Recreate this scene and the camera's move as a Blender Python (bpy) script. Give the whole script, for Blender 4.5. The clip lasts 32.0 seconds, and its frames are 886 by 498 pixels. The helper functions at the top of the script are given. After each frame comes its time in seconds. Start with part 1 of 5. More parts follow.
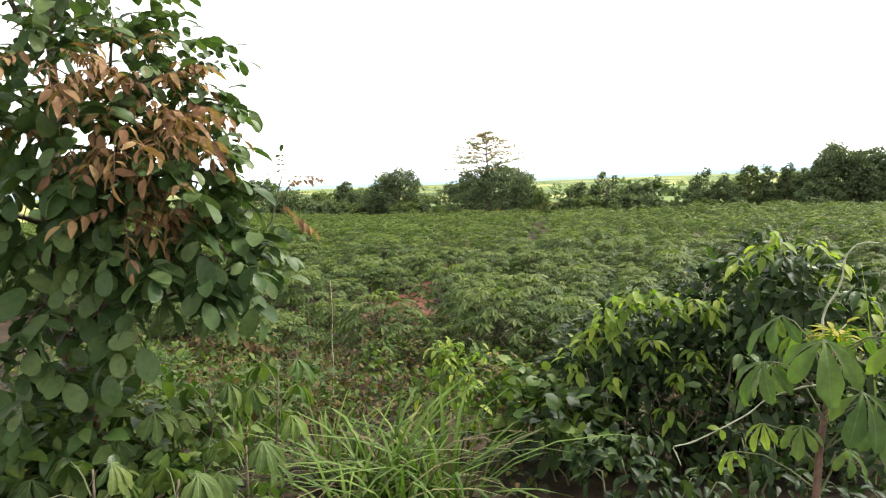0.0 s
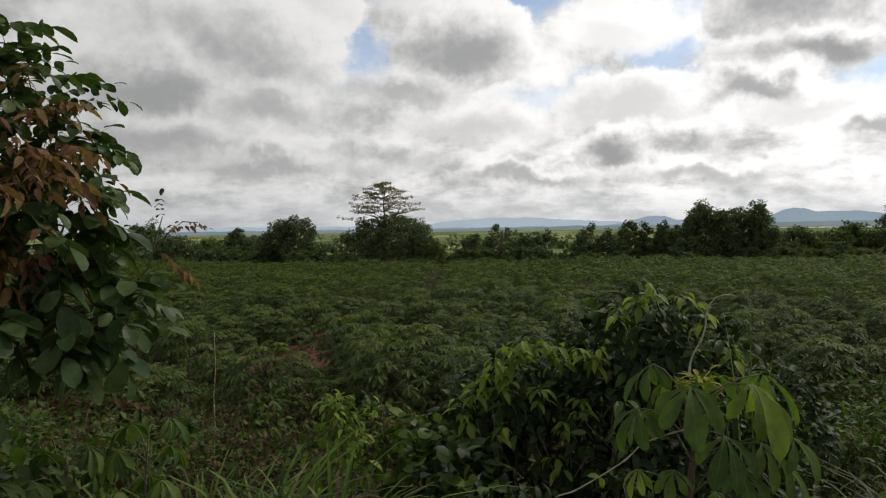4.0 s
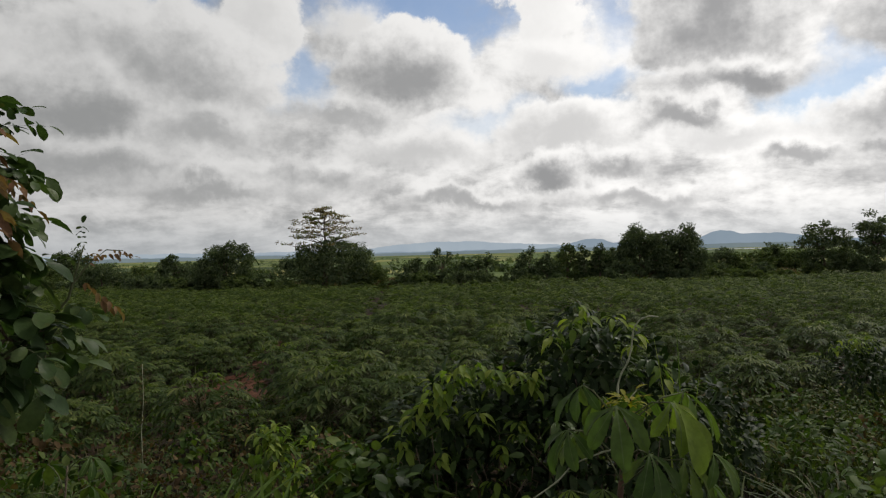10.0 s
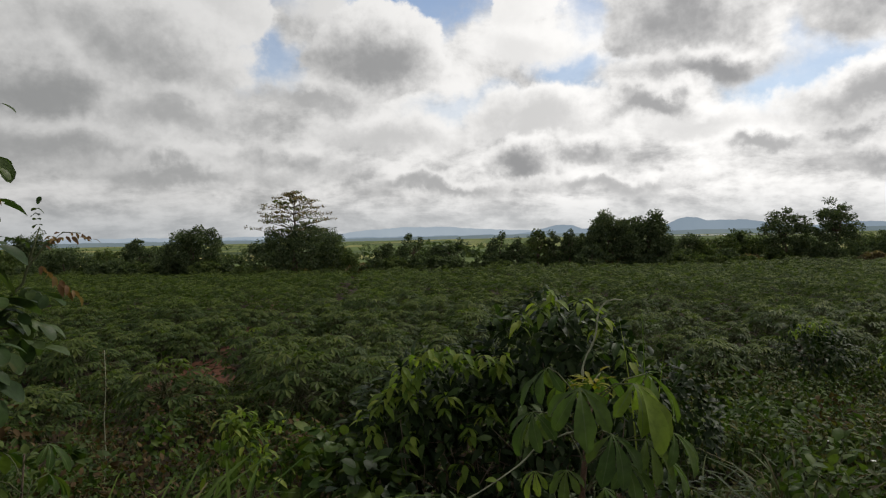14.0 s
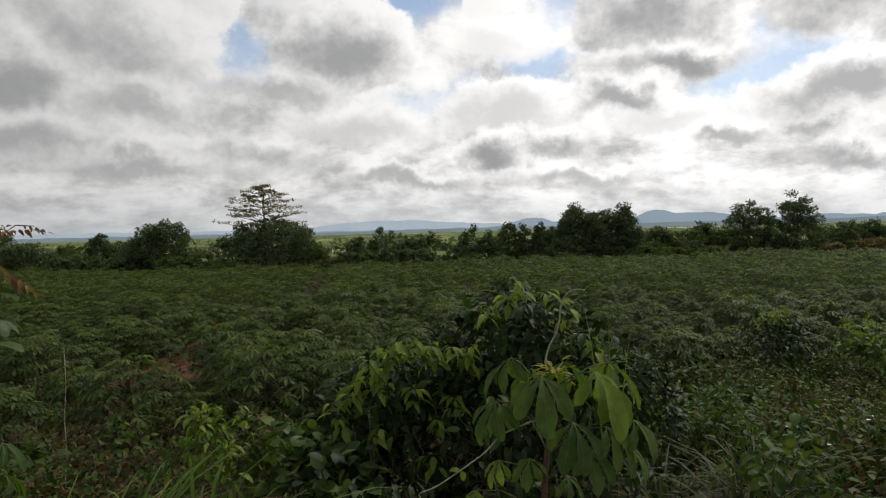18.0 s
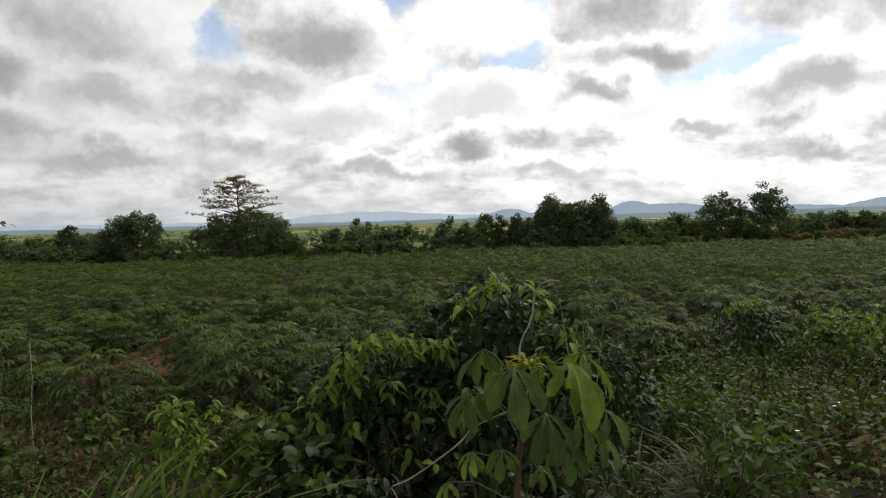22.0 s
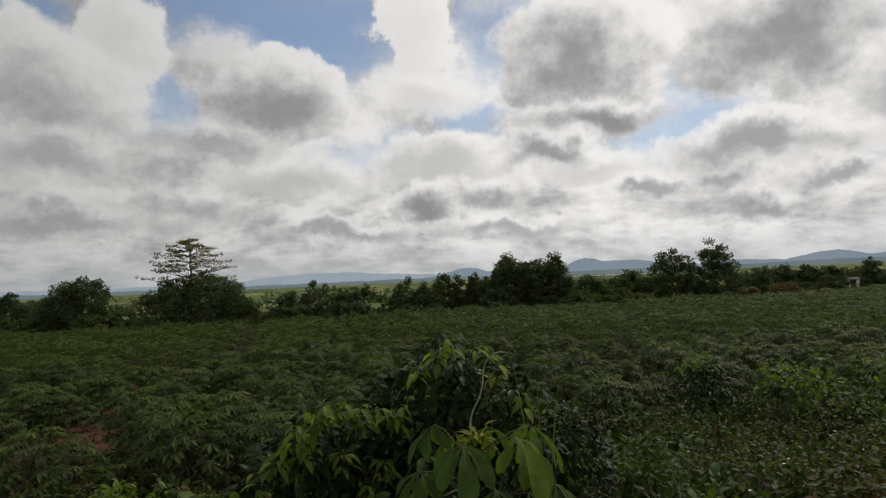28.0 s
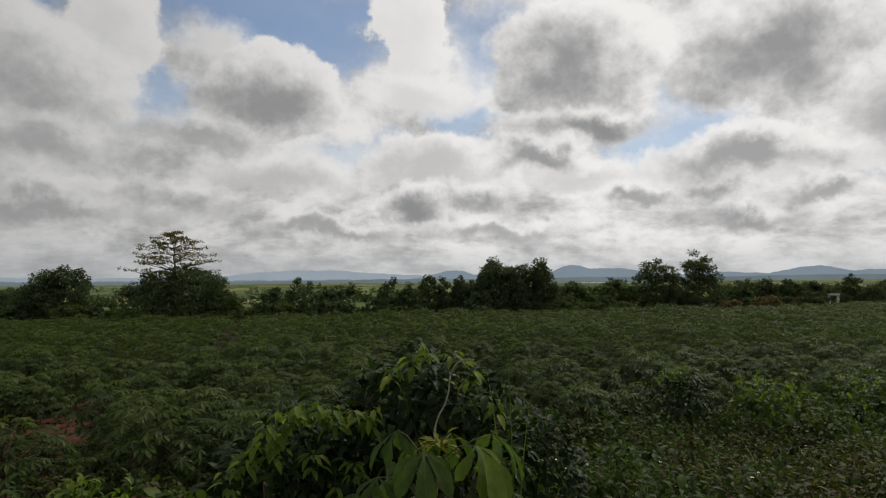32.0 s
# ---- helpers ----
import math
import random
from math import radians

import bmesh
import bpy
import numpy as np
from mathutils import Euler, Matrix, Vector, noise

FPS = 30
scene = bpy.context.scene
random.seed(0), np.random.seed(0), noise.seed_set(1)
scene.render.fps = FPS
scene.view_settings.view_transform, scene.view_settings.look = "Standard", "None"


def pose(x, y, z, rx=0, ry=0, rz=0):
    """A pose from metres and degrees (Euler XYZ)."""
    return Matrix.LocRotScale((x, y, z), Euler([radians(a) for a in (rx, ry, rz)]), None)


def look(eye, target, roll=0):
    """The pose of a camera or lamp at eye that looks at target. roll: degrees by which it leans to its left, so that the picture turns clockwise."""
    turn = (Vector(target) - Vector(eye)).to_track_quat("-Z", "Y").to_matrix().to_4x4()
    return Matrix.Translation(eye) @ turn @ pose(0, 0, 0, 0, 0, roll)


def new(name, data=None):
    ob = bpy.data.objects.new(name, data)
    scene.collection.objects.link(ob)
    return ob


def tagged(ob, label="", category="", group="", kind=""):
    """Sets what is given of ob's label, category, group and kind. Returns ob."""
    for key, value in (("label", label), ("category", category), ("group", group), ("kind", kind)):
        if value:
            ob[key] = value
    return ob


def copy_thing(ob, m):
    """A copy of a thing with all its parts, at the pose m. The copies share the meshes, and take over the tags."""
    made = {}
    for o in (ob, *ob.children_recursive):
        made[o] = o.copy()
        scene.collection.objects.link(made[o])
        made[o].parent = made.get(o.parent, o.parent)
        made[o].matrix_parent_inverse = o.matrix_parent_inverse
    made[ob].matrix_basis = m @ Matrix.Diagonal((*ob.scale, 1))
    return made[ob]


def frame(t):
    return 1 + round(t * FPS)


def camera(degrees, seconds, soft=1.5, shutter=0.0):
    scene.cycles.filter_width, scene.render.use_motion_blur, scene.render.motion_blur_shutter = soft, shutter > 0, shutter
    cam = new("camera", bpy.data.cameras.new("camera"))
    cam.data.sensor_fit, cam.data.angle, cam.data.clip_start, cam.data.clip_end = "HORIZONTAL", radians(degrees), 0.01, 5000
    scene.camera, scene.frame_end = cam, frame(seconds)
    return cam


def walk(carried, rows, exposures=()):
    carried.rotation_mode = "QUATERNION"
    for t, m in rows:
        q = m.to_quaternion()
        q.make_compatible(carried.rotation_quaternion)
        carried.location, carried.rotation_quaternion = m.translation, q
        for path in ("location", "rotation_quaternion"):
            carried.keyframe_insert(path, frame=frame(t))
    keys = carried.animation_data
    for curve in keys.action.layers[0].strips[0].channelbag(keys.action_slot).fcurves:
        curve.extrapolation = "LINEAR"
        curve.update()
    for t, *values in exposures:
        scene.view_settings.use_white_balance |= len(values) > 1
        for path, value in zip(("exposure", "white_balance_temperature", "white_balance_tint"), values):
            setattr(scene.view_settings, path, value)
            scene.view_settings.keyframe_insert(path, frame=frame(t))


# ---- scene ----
cam = camera(70.4, 32.0, soft=1.2)


def stand(t, x, y, z, yaw, pitch, roll):
    return t, Matrix.Translation((x, y, z)) @ Euler((0, 0, radians(yaw))).to_matrix().to_4x4() @ pose(0, 0, 0, 90 + pitch) @ pose(0, 0, 0, 0, 0, roll)


ROWS = (
    (0,-0.070,-0.016,2.399,16.77,-6.09,-2.17), (0.5,-0.061,-0.005,2.393,13.99,-5.25,-1.55), (1,-0.053,-0.004,2.396,10.39,-2.60,-0.63),
    (1.5,-0.050,-0.013,2.404,10.44,-2.14,-1.24), (2,-0.050,-0.007,2.403,10.05,-2.72,-1.61), (2.5,-0.045,0.004,2.401,9.17,-1.76,-1.26),
    (3,-0.041,0.001,2.397,8.57,-1.90,-1.18), (3.5,-0.043,0.001,2.398,7.76,-1.85,-1.08), (5.5,-0.038,-0.004,2.405,6.59,-1.16,-0.73),
    (6,-0.023,0.003,2.403,5.57,-0.71,-1.32), (6.5,-0.018,0.000,2.401,5.15,-1.08,-1.54), (7,-0.023,-0.006,2.400,5.05,-0.62,-1.05),
    (7.5,-0.025,-0.010,2.400,4.50,0.10,-0.93), (8,-0.021,-0.012,2.402,4.56,-0.16,-1.52), (8.5,-0.016,-0.018,2.406,4.52,-0.08,-1.72),
    (9,-0.009,-0.015,2.404,3.67,0.03,-1.68), (9.5,-0.008,-0.013,2.406,3.14,-0.05,-1.92), (10,-0.010,-0.011,2.406,1.94,0.29,-1.44),
    (10.5,-0.002,-0.012,2.408,-0.10,0.48,-1.67), (11,-0.000,-0.011,2.406,-0.16,0.15,-2.10), (11.5,0.000,-0.004,2.406,-0.00,-0.22,-1.84),
    (12,0.002,-0.009,2.406,0.22,-0.04,-1.77), (12.5,0.002,-0.011,2.403,-0.10,0.02,-1.47), (13,-0.000,0.000,2.400,0.01,-0.54,-1.28),
    (13.5,0.000,-0.002,2.398,-0.06,-1.10,-1.28), (14,0.006,0.001,2.398,-0.64,-1.10,-1.25), (14.5,0.014,0.004,2.399,-1.20,-0.73,-1.49),
    (16.5,0.015,-0.009,2.398,-2.13,-0.16,-0.93), (17,0.017,-0.005,2.397,-2.61,-0.49,-1.04), (17.5,0.025,0.002,2.392,-3.09,-0.97,-1.24),
    (18,0.035,0.006,2.389,-3.20,-1.76,-1.48), (18.5,0.037,0.002,2.389,-3.38,-2.39,-1.59), (19,0.043,0.005,2.388,-3.62,-2.66,-1.90),
    (19.5,0.045,0.012,2.386,-3.74,-2.77,-1.84), (20,0.046,0.014,2.388,-3.77,-3.12,-1.92), (20.5,0.040,0.017,2.387,-3.71,-3.26,-2.10),
    (21,0.041,0.015,2.387,-3.21,-2.93,-2.00), (21.5,0.056,0.027,2.391,-5.46,-1.94,-2.91), (22,0.051,0.023,2.388,-5.26,-2.61,-1.57),
    (22.5,0.053,0.034,2.386,-6.36,-3.30,-1.04), (23,0.055,0.030,2.386,-7.72,-3.14,-0.90), (23.5,0.050,0.021,2.395,-8.03,-1.90,-1.13),
    (24,0.047,0.011,2.400,-8.21,-0.53,-0.93), (24.5,0.055,0.017,2.403,-8.10,-0.77,-1.22), (25,0.057,0.019,2.408,-8.16,0.84,-0.86),
    (25.5,0.067,0.039,2.410,-7.53,1.55,-2.37), (27.5,0.070,-0.004,2.429,-7.73,1.69,-2.41), (28,0.082,-0.016,2.439,-9.27,2.69,-2.51),
    (28.5,0.096,-0.034,2.443,-9.19,1.90,-2.70), (29,0.128,-0.050,2.457,-8.58,2.79,-2.65), (29.5,0.126,-0.051,2.451,-9.51,2.49,-1.38),
    (30,0.124,-0.047,2.448,-9.17,2.37,-1.40), (30.5,0.142,-0.046,2.459,-10.00,3.42,-1.21), (31,0.136,-0.040,2.454,-9.80,3.15,-0.76),
    (31.5,0.132,-0.028,2.449,-9.07,2.86,-0.53), (32,0.140,-0.027,2.452,-10.43,2.83,-0.46),
)
walk(cam, [stand(*row) for row in ROWS],
     exposures=[(0.0, 2.1), (0.4, 2.05), (0.7, 1.6), (1.0, 0.9), (1.4, 0.35), (2.0, 0.28), (3.2, 0.04), (6.0, -0.13), (10.0, -0.22), (14.0, -0.22),
                (17.5, -0.12), (19.0, -0.02), (20.0, 0.08), (22.0, 0.12), (23.0, 0.25), (24.0, -0.22), (26.0, -0.33), (28.0, -0.48), (32.0, -0.5)])


# ---- sky and sun ----
def node(tree, kind, **sockets):
    n = tree.nodes.new(kind)
    for key, value in sockets.items():
        n.inputs[key].default_value = value
    return n


def join(tree, value, socket):
    if hasattr(value, "links"):
        tree.links.new(value, socket)
    else:
        socket.default_value = value


def calc(tree, op, *values):
    n = tree.nodes.new("ShaderNodeMath")
    n.operation = op
    for k, v in enumerate(values):
        join(tree, v, n.inputs[k])
    return n.outputs[0]


def blend(tree, fac, a, b, kind="MIX"):
    n = tree.nodes.new("ShaderNodeMix")
    n.data_type, n.blend_type = "RGBA", kind
    for k, v in ((0, fac), (6, a), (7, b)):
        join(tree, v, n.inputs[k])
    return n.outputs[2]


SUN_AZ, SUN_EL = 48.0, 50.0     # degrees, clockwise from +y; above the horizon

world = bpy.data.worlds.new("cloudy_sky")
scene.world = world
world.use_nodes = True
wt = world.node_tree
wt.nodes.clear()
wout = wt.nodes.new("ShaderNodeOutputWorld")
wbg = wt.nodes.new("ShaderNodeBackground")
wt.links.new(wbg.outputs[0], wout.inputs[0])
sky = wt.nodes.new("ShaderNodeTexSky")
sky.sky_type, sky.sun_disc = "NISHITA", False
sky.sun_elevation, sky.sun_rotation = radians(SUN_EL), radians(SUN_AZ)
coord = wt.nodes.new("ShaderNodeTexCoord").outputs["Generated"]
sep = wt.nodes.new("ShaderNodeSeparateXYZ")
wt.links.new(coord, sep.inputs[0])
az = calc(wt, "ARCTAN2", sep.outputs[0], sep.outputs[1])
el = calc(wt, "ARCSINE", sep.outputs[2])
# flat-layer coordinates, in which clouds crowd together towards the horizon
low = calc(wt, "ADD", calc(wt, "MAXIMUM", sep.outputs[2], 0.0), 0.34)
flat = wt.nodes.new("ShaderNodeCombineXYZ")
wt.links.new(calc(wt, "DIVIDE", sep.outputs[0], low), flat.inputs[0])
wt.links.new(calc(wt, "DIVIDE", sep.outputs[1], low), flat.inputs[1])


def moved(vector, by, zoom=(1, 1, 1)):
    n = wt.nodes.new("ShaderNodeVectorMath")
    n.operation = "MULTIPLY_ADD"
    n.inputs[1].default_value, n.inputs[2].default_value = zoom, by
    wt.links.new(vector, n.inputs[0])
    return n.outputs[0]


def cloud_noise(vector, scale, detail, rough, distort=0.0):
    n = node(wt, "ShaderNodeTexNoise", Scale=scale, Detail=detail, Roughness=rough, Distortion=distort)
    wt.links.new(vector, n.inputs["Vector"])
    return n


def billows(vector, scale):
    """Rounded heaps, as the tops of cumulus have; 0 in the creases, 1 on the domes."""
    n = wt.nodes.new("ShaderNodeTexVoronoi")
    n.feature, n.normalize = "SMOOTH_F1", True
    for key, value in (("Scale", scale), ("Detail", 3.5), ("Roughness", 0.62), ("Lacunarity", 2.2), ("Smoothness", 0.25)):
        n.inputs[key].default_value = value
    wt.links.new(vector, n.inputs["Vector"])
    return calc(wt, "SUBTRACT", 1.0, calc(wt, "MULTIPLY", n.outputs["Distance"], 1.5))


def eased(value, low_at, high_at):
    n = node(wt, "ShaderNodeMapRange")
    n.interpolation_type = "SMOOTHSTEP"
    n.inputs[1].default_value, n.inputs[2].default_value = low_at, high_at
    join(wt, value, n.inputs[0])
    return n.outputs[0]


def scaled(value, by, plus=0.0):
    return calc(wt, "MULTIPLY_ADD", value, by, plus)


# crooked directions, in degrees: broad swirls with finer ones on them
swirl = wt.nodes.new("ShaderNodeSeparateColor")
wt.links.new(cloud_noise(coord, 10.0, 7, 0.58).outputs["Color"], swirl.inputs[0])
waz = calc(wt, "ADD", scaled(az, 180 / math.pi), scaled(swirl.outputs[0], 9.0, -4.5))
wel = calc(wt, "ADD", scaled(el, 180 / math.pi), scaled(swirl.outputs[1], 6.5, -3.25))
heaps = billows(coord, 19.0)
heaps_sunward = billows(moved(coord, (0.012, 0.0, 0.016)), 19.0)
relief = calc(wt, "SUBTRACT", heaps, heaps_sunward)     # slopes that face the sun, up and to the east
grain = cloud_noise(coord, 26.0, 6, 0.6).outputs["Fac"]
veil_noise = cloud_noise(moved(flat.outputs[0], (3.1, 2.2, 0)), 3.4, 8, 0.62, 0.2).outputs["Fac"]
veil_above = cloud_noise(moved(flat.outputs[0], (3.1, 2.2, 0), (0.965, 0.965, 1)), 3.4, 8, 0.62, 0.2).outputs["Fac"]
sunward = eased(az, radians(-38), radians(26))

WHITE = blend(wt, sunward, (0.75, 0.745, 0.735, 1), (1.23, 1.21, 1.185, 1))
GREY = blend(wt, sunward, (0.315, 0.32, 0.32, 1), (0.385, 0.385, 0.39, 1))
lift = calc(wt, "ADD", scaled(relief, 1.0), scaled(grain, 0.8, -0.4))

# the ragged sheet behind: pale, with grey undersides that grow small towards the horizon
veil_shade = calc(wt, "SUBTRACT", eased(veil_noise, 0.34, 0.66), calc(wt, "MULTIPLY", calc(wt, "SUBTRACT", veil_noise, veil_above), 4.0))
whole = blend(wt, calc(wt, "MULTIPLY", eased(calc(wt, "SUBTRACT", veil_shade, scaled(lift, 0.6)), -0.15, 1.3), 0.85), WHITE, GREY)


def heap(under_it, a, e, wa, we, edge, depth):
    """One cloud over what lies behind it: bright along its top and rim, grey within and below.
    Azimuth, elevation, half width, half height, softness of its edge (all in degrees), and how grey its body is."""
    u = calc(wt, "MULTIPLY", calc(wt, "SUBTRACT", waz, a), 1 / wa)
    v = calc(wt, "MULTIPLY", calc(wt, "SUBTRACT", wel, e), 1 / we)
    vv = calc(wt, "MAXIMUM", v, calc(wt, "MULTIPLY", v, -1.3))      # flatter below
    r = calc(wt, "SQRT", calc(wt, "MULTIPLY_ADD", u, u, calc(wt, "MULTIPLY", vv, vv)))
    inside = calc(wt, "ADD", scaled(r, -min(wa, we), min(wa, we)), scaled(heaps, 1.5, -0.75))
    body = calc(wt, "SUBTRACT", scaled(inside, 1 / we), calc(wt, "ADD", calc(wt, "ADD", scaled(v, 0.55), scaled(u, 0.22)), scaled(lift, 0.75)))
    body = calc(wt, "ADD", body, scaled(veil_noise, 1.2, -0.6))
    tone = blend(wt, calc(wt, "MULTIPLY", eased(body, -0.45, 1.0), depth), WHITE, GREY)
    return blend(wt, eased(inside, -0.4 * edge, 0.6 * edge), under_it, tone)


def gap(over_it, a, e, wa, we, clear):
    """A gap through which the blue shows."""
    u = calc(wt, "MULTIPLY", calc(wt, "SUBTRACT", waz, a), 1 / wa)
    v = calc(wt, "MULTIPLY", calc(wt, "SUBTRACT", wel, e), 1 / we)
    r = calc(wt, "SQRT", calc(wt, "MULTIPLY_ADD", u, u, calc(wt, "MULTIPLY", v, v)))
    inside = calc(wt, "SUBTRACT", 1.15, calc(wt, "ADD", r, scaled(grain, 0.9, -0.45)))
    return blend(wt, calc(wt, "MULTIPLY", eased(inside, -0.15, 0.75), clear), over_it, BLUE)


BLUE = blend(wt, 1.0, sky.outputs[0], (0.125, 0.125, 0.125, 1), "MULTIPLY")
for row in ((-5.0, 23.5, 15.0, 3.6, 0.95), (-2.0, 20.6, 7.0, 2.6, 0.9), (-15.5, 15.6, 5.0, 2.6, 0.75), (13.0, 14.2, 4.4, 2.2, 0.8), (15.0, 21.5, 4.0, 4.0, 0.7),
            (30.5, 11.9, 6.2, 2.2, 0.85), (31.4, 15.0, 2.0, 2.4, 0.6), (-24.4, 21.3, 4.0, 2.0, 0.8), (3.0, 12.2, 5.0, 1.3, 0.4), (45.0, 9.0, 4.5, 1.4, 0.4)):
    whole = gap(whole, *row)
# white heaps behind
for row in ((-9.5, 19.8, 3.2, 1.8, 2.4, 0.2), (-17.6, 19.5, 3.4, 4.6, 0.9, 0.25), (7.3, 21.4, 4.0, 5.4, 0.7, 0.18), (8.6, 16.2, 5.4, 2.3, 1.6, 0.25),
            (9.7, 10.4, 7.0, 2.7, 1.0, 0.5), (38.5, 9.6, 9.5, 2.7, 1.0, 0.4), (-3.0, 9.6, 8.0, 2.2, 2.0, 0.5), (23.5, 9.0, 7.0, 2.0, 1.4, 0.4)):
    whole = heap(whole, *row)
# grey-bellied heaps before them
for row in ((-27.0, 14.6, 11.5, 6.6, 1.2, 0.85), (-32.0, 12.0, 7.0, 4.2, 3.0, 0.95), (-22.0, 10.3, 6.0, 2.2, 3.0, 0.75), (-31.0, 7.6, 9.0, 2.4, 2.6, 0.85),
            (-4.9, 16.2, 6.2, 4.3, 0.6, 0.95), (-10.0, 12.9, 6.0, 1.5, 2.4, 0.75), (39.5, 17.8, 10.0, 6.2, 1.8, 0.95), (22.3, 19.0, 8.0, 6.4, 1.3, 0.95),
            (24.5, 13.4, 6.2, 2.1, 2.0, 1.0), (49.0, 12.0, 6.0, 5.0, 2.0, 0.8)):
    whole = heap(whole, *row)
# small low ones
for row in ((37.2, 9.7, 7.5, 1.8, 1.8, 0.85), (36.9, 5.4, 5.0, 1.4, 1.5, 0.9), (19.3, 10.7, 4.6, 1.6, 1.8, 0.9), (8.4, 6.6, 3.8, 2.5, 1.0, 1.0), (14.3, 7.5, 4.0, 1.7, 1.1, 0.9),
            (-13.8, 6.7, 6.6, 2.2, 1.8, 0.95), (28.2, 7.1, 3.4, 1.1, 1.4, 0.8), (1.4, 4.7, 7.0, 1.1, 1.2, 0.8), (-21.5, 5.9, 8.5, 1.5, 2.0, 0.8), (42.0, 6.7, 3.6, 1.1, 1.2, 0.8),
            (16.0, 4.4, 6.5, 1.1, 1.2, 0.75)):
    whole = heap(whole, *row)
# thick air along the horizon
air = eased(el, radians(4.5), radians(0.2))
whole = blend(wt, calc(wt, "MULTIPLY", air, 0.62), whole, blend(wt, sunward, (0.46, 0.49, 0.52, 1), (0.68, 0.70, 0.715, 1)))
# unseen sky overhead: a plain grey is added to dim the light from above
grey_cap = node(wt, "ShaderNodeMapRange")
grey_cap.inputs[1].default_value, grey_cap.inputs[2].default_value = radians(25), radians(48)
wt.links.new(el, grey_cap.inputs[0])
whole = blend(wt, grey_cap.outputs[0], whole, (0.30, 0.305, 0.315, 1))
wt.links.new(whole, wbg.inputs[0])
wbg.inputs[1].default_value = 1.0

sun = new("sun", bpy.data.lights.new("sun", "SUN"))
sun.data.energy, sun.data.angle, sun.data.color = 2.4, radians(7), (1.0, 0.95, 0.86)
sun.matrix_world = look((0, 0, 0), (-math.sin(radians(SUN_AZ)) * math.cos(radians(SUN_EL)), -math.cos(radians(SUN_AZ)) * math.cos(radians(SUN_EL)), -math.sin(radians(SUN_EL))))


# ---- materials ----
def material(name):
    m = bpy.data.materials.new(name)
    m.use_nodes = True
    tree = m.node_tree
    tree.nodes.clear()
    out = tree.nodes.new("ShaderNodeOutputMaterial")
    bsdf = tree.nodes.new("ShaderNodeBsdfPrincipled")
    tree.links.new(bsdf.outputs[0], out.inputs[0])
    return m, tree, bsdf, out


def noise_of(tree, scale, detail=5.0, rough=0.6, space="Object"):
    n = node(tree, "ShaderNodeTexNoise", Scale=scale, Detail=detail, Roughness=rough)
    tree.links.new(tree.nodes.new("ShaderNodeTexCoord").outputs[space], n.inputs["Vector"])
    return n.outputs["Fac"]


def ramp(tree, fac, *stops):
    r = tree.nodes.new("ShaderNodeValToRGB")
    while len(r.color_ramp.elements) < len(stops):
        r.color_ramp.elements.new(0.5)
    for e, (p, c) in zip(r.color_ramp.elements, stops):
        e.position, e.color = p, (*c, 1)
    join(tree, fac, r.inputs[0])
    return r.outputs[0]


def bump(tree, bsdf, height, strength, distance=0.02):
    b = node(tree, "ShaderNodeBump", Strength=strength, Distance=distance)
    tree.links.new(height, b.inputs["Height"])
    tree.links.new(b.outputs[0], bsdf.inputs["Normal"])


def leaf_material(name, dark, mid, light, rough=0.45, through_light=0.35, spot=None, vein=40.0, gloss=0.13):
    """Leaf blades: each blade has a tone of its own, with mottling, a little gloss and light passing through."""
    m, tree, bsdf, out = material(name)
    each = calc(tree, "FRACT", calc(tree, "ADD", tree.nodes.new("ShaderNodeNewGeometry").outputs["Random Per Island"], tree.nodes.new("ShaderNodeObjectInfo").outputs["Random"]))
    tone = ramp(tree, each, (0.0, dark), (0.55, mid), (1.0, light))
    grain = noise_of(tree, vein, 4)
    tone = blend(tree, 0.55, tone, ramp(tree, grain, (0.3, (0.55, 0.55, 0.5)), (0.7, (1.25, 1.25, 1.1))), "MULTIPLY")
    broad = noise_of(tree, 1.3, 3)
    tone = blend(tree, 0.45, tone, ramp(tree, broad, (0.3, (0.6, 0.7, 0.6)), (0.7, (1.3, 1.2, 1.0))), "MULTIPLY")
    if spot:
        holes = noise_of(tree, 14.0, 6, 0.7)
        tone = blend(tree, ramp(tree, holes, (0.60, (0, 0, 0)), (0.70, (0.8, 0.8, 0.8))), tone, (*spot, 1))
    tree.links.new(tone, bsdf.inputs["Base Color"])
    bsdf.inputs["Roughness"].default_value = rough
    bsdf.inputs["Specular IOR Level"].default_value = gloss
    bump(tree, bsdf, grain, 0.25, 0.01)
    thin = tree.nodes.new("ShaderNodeBsdfTranslucent")
    tree.links.new(blend(tree, 1.0, tone, (1.15, 1.35, 0.55, 1), "MULTIPLY"), thin.inputs[0])
    mix = tree.nodes.new("ShaderNodeMixShader")
    mix.inputs[0].default_value = through_light
    tree.links.new(bsdf.outputs[0], mix.inputs[1])
    tree.links.new(thin.outputs[0], mix.inputs[2])
    tree.links.new(mix.outputs[0], out.inputs[0])
    return m


def bark_material(name, dark, light, scale=30.0):
    m, tree, bsdf, out = material(name)
    grain = noise_of(tree, scale, 6, 0.7)
    tree.links.new(ramp(tree, grain, (0.3, dark), (0.7, light)), bsdf.inputs["Base Color"])
    bsdf.inputs["Roughness"].default_value = 0.85
    bump(tree, bsdf, grain, 0.6, 0.02)
    return m


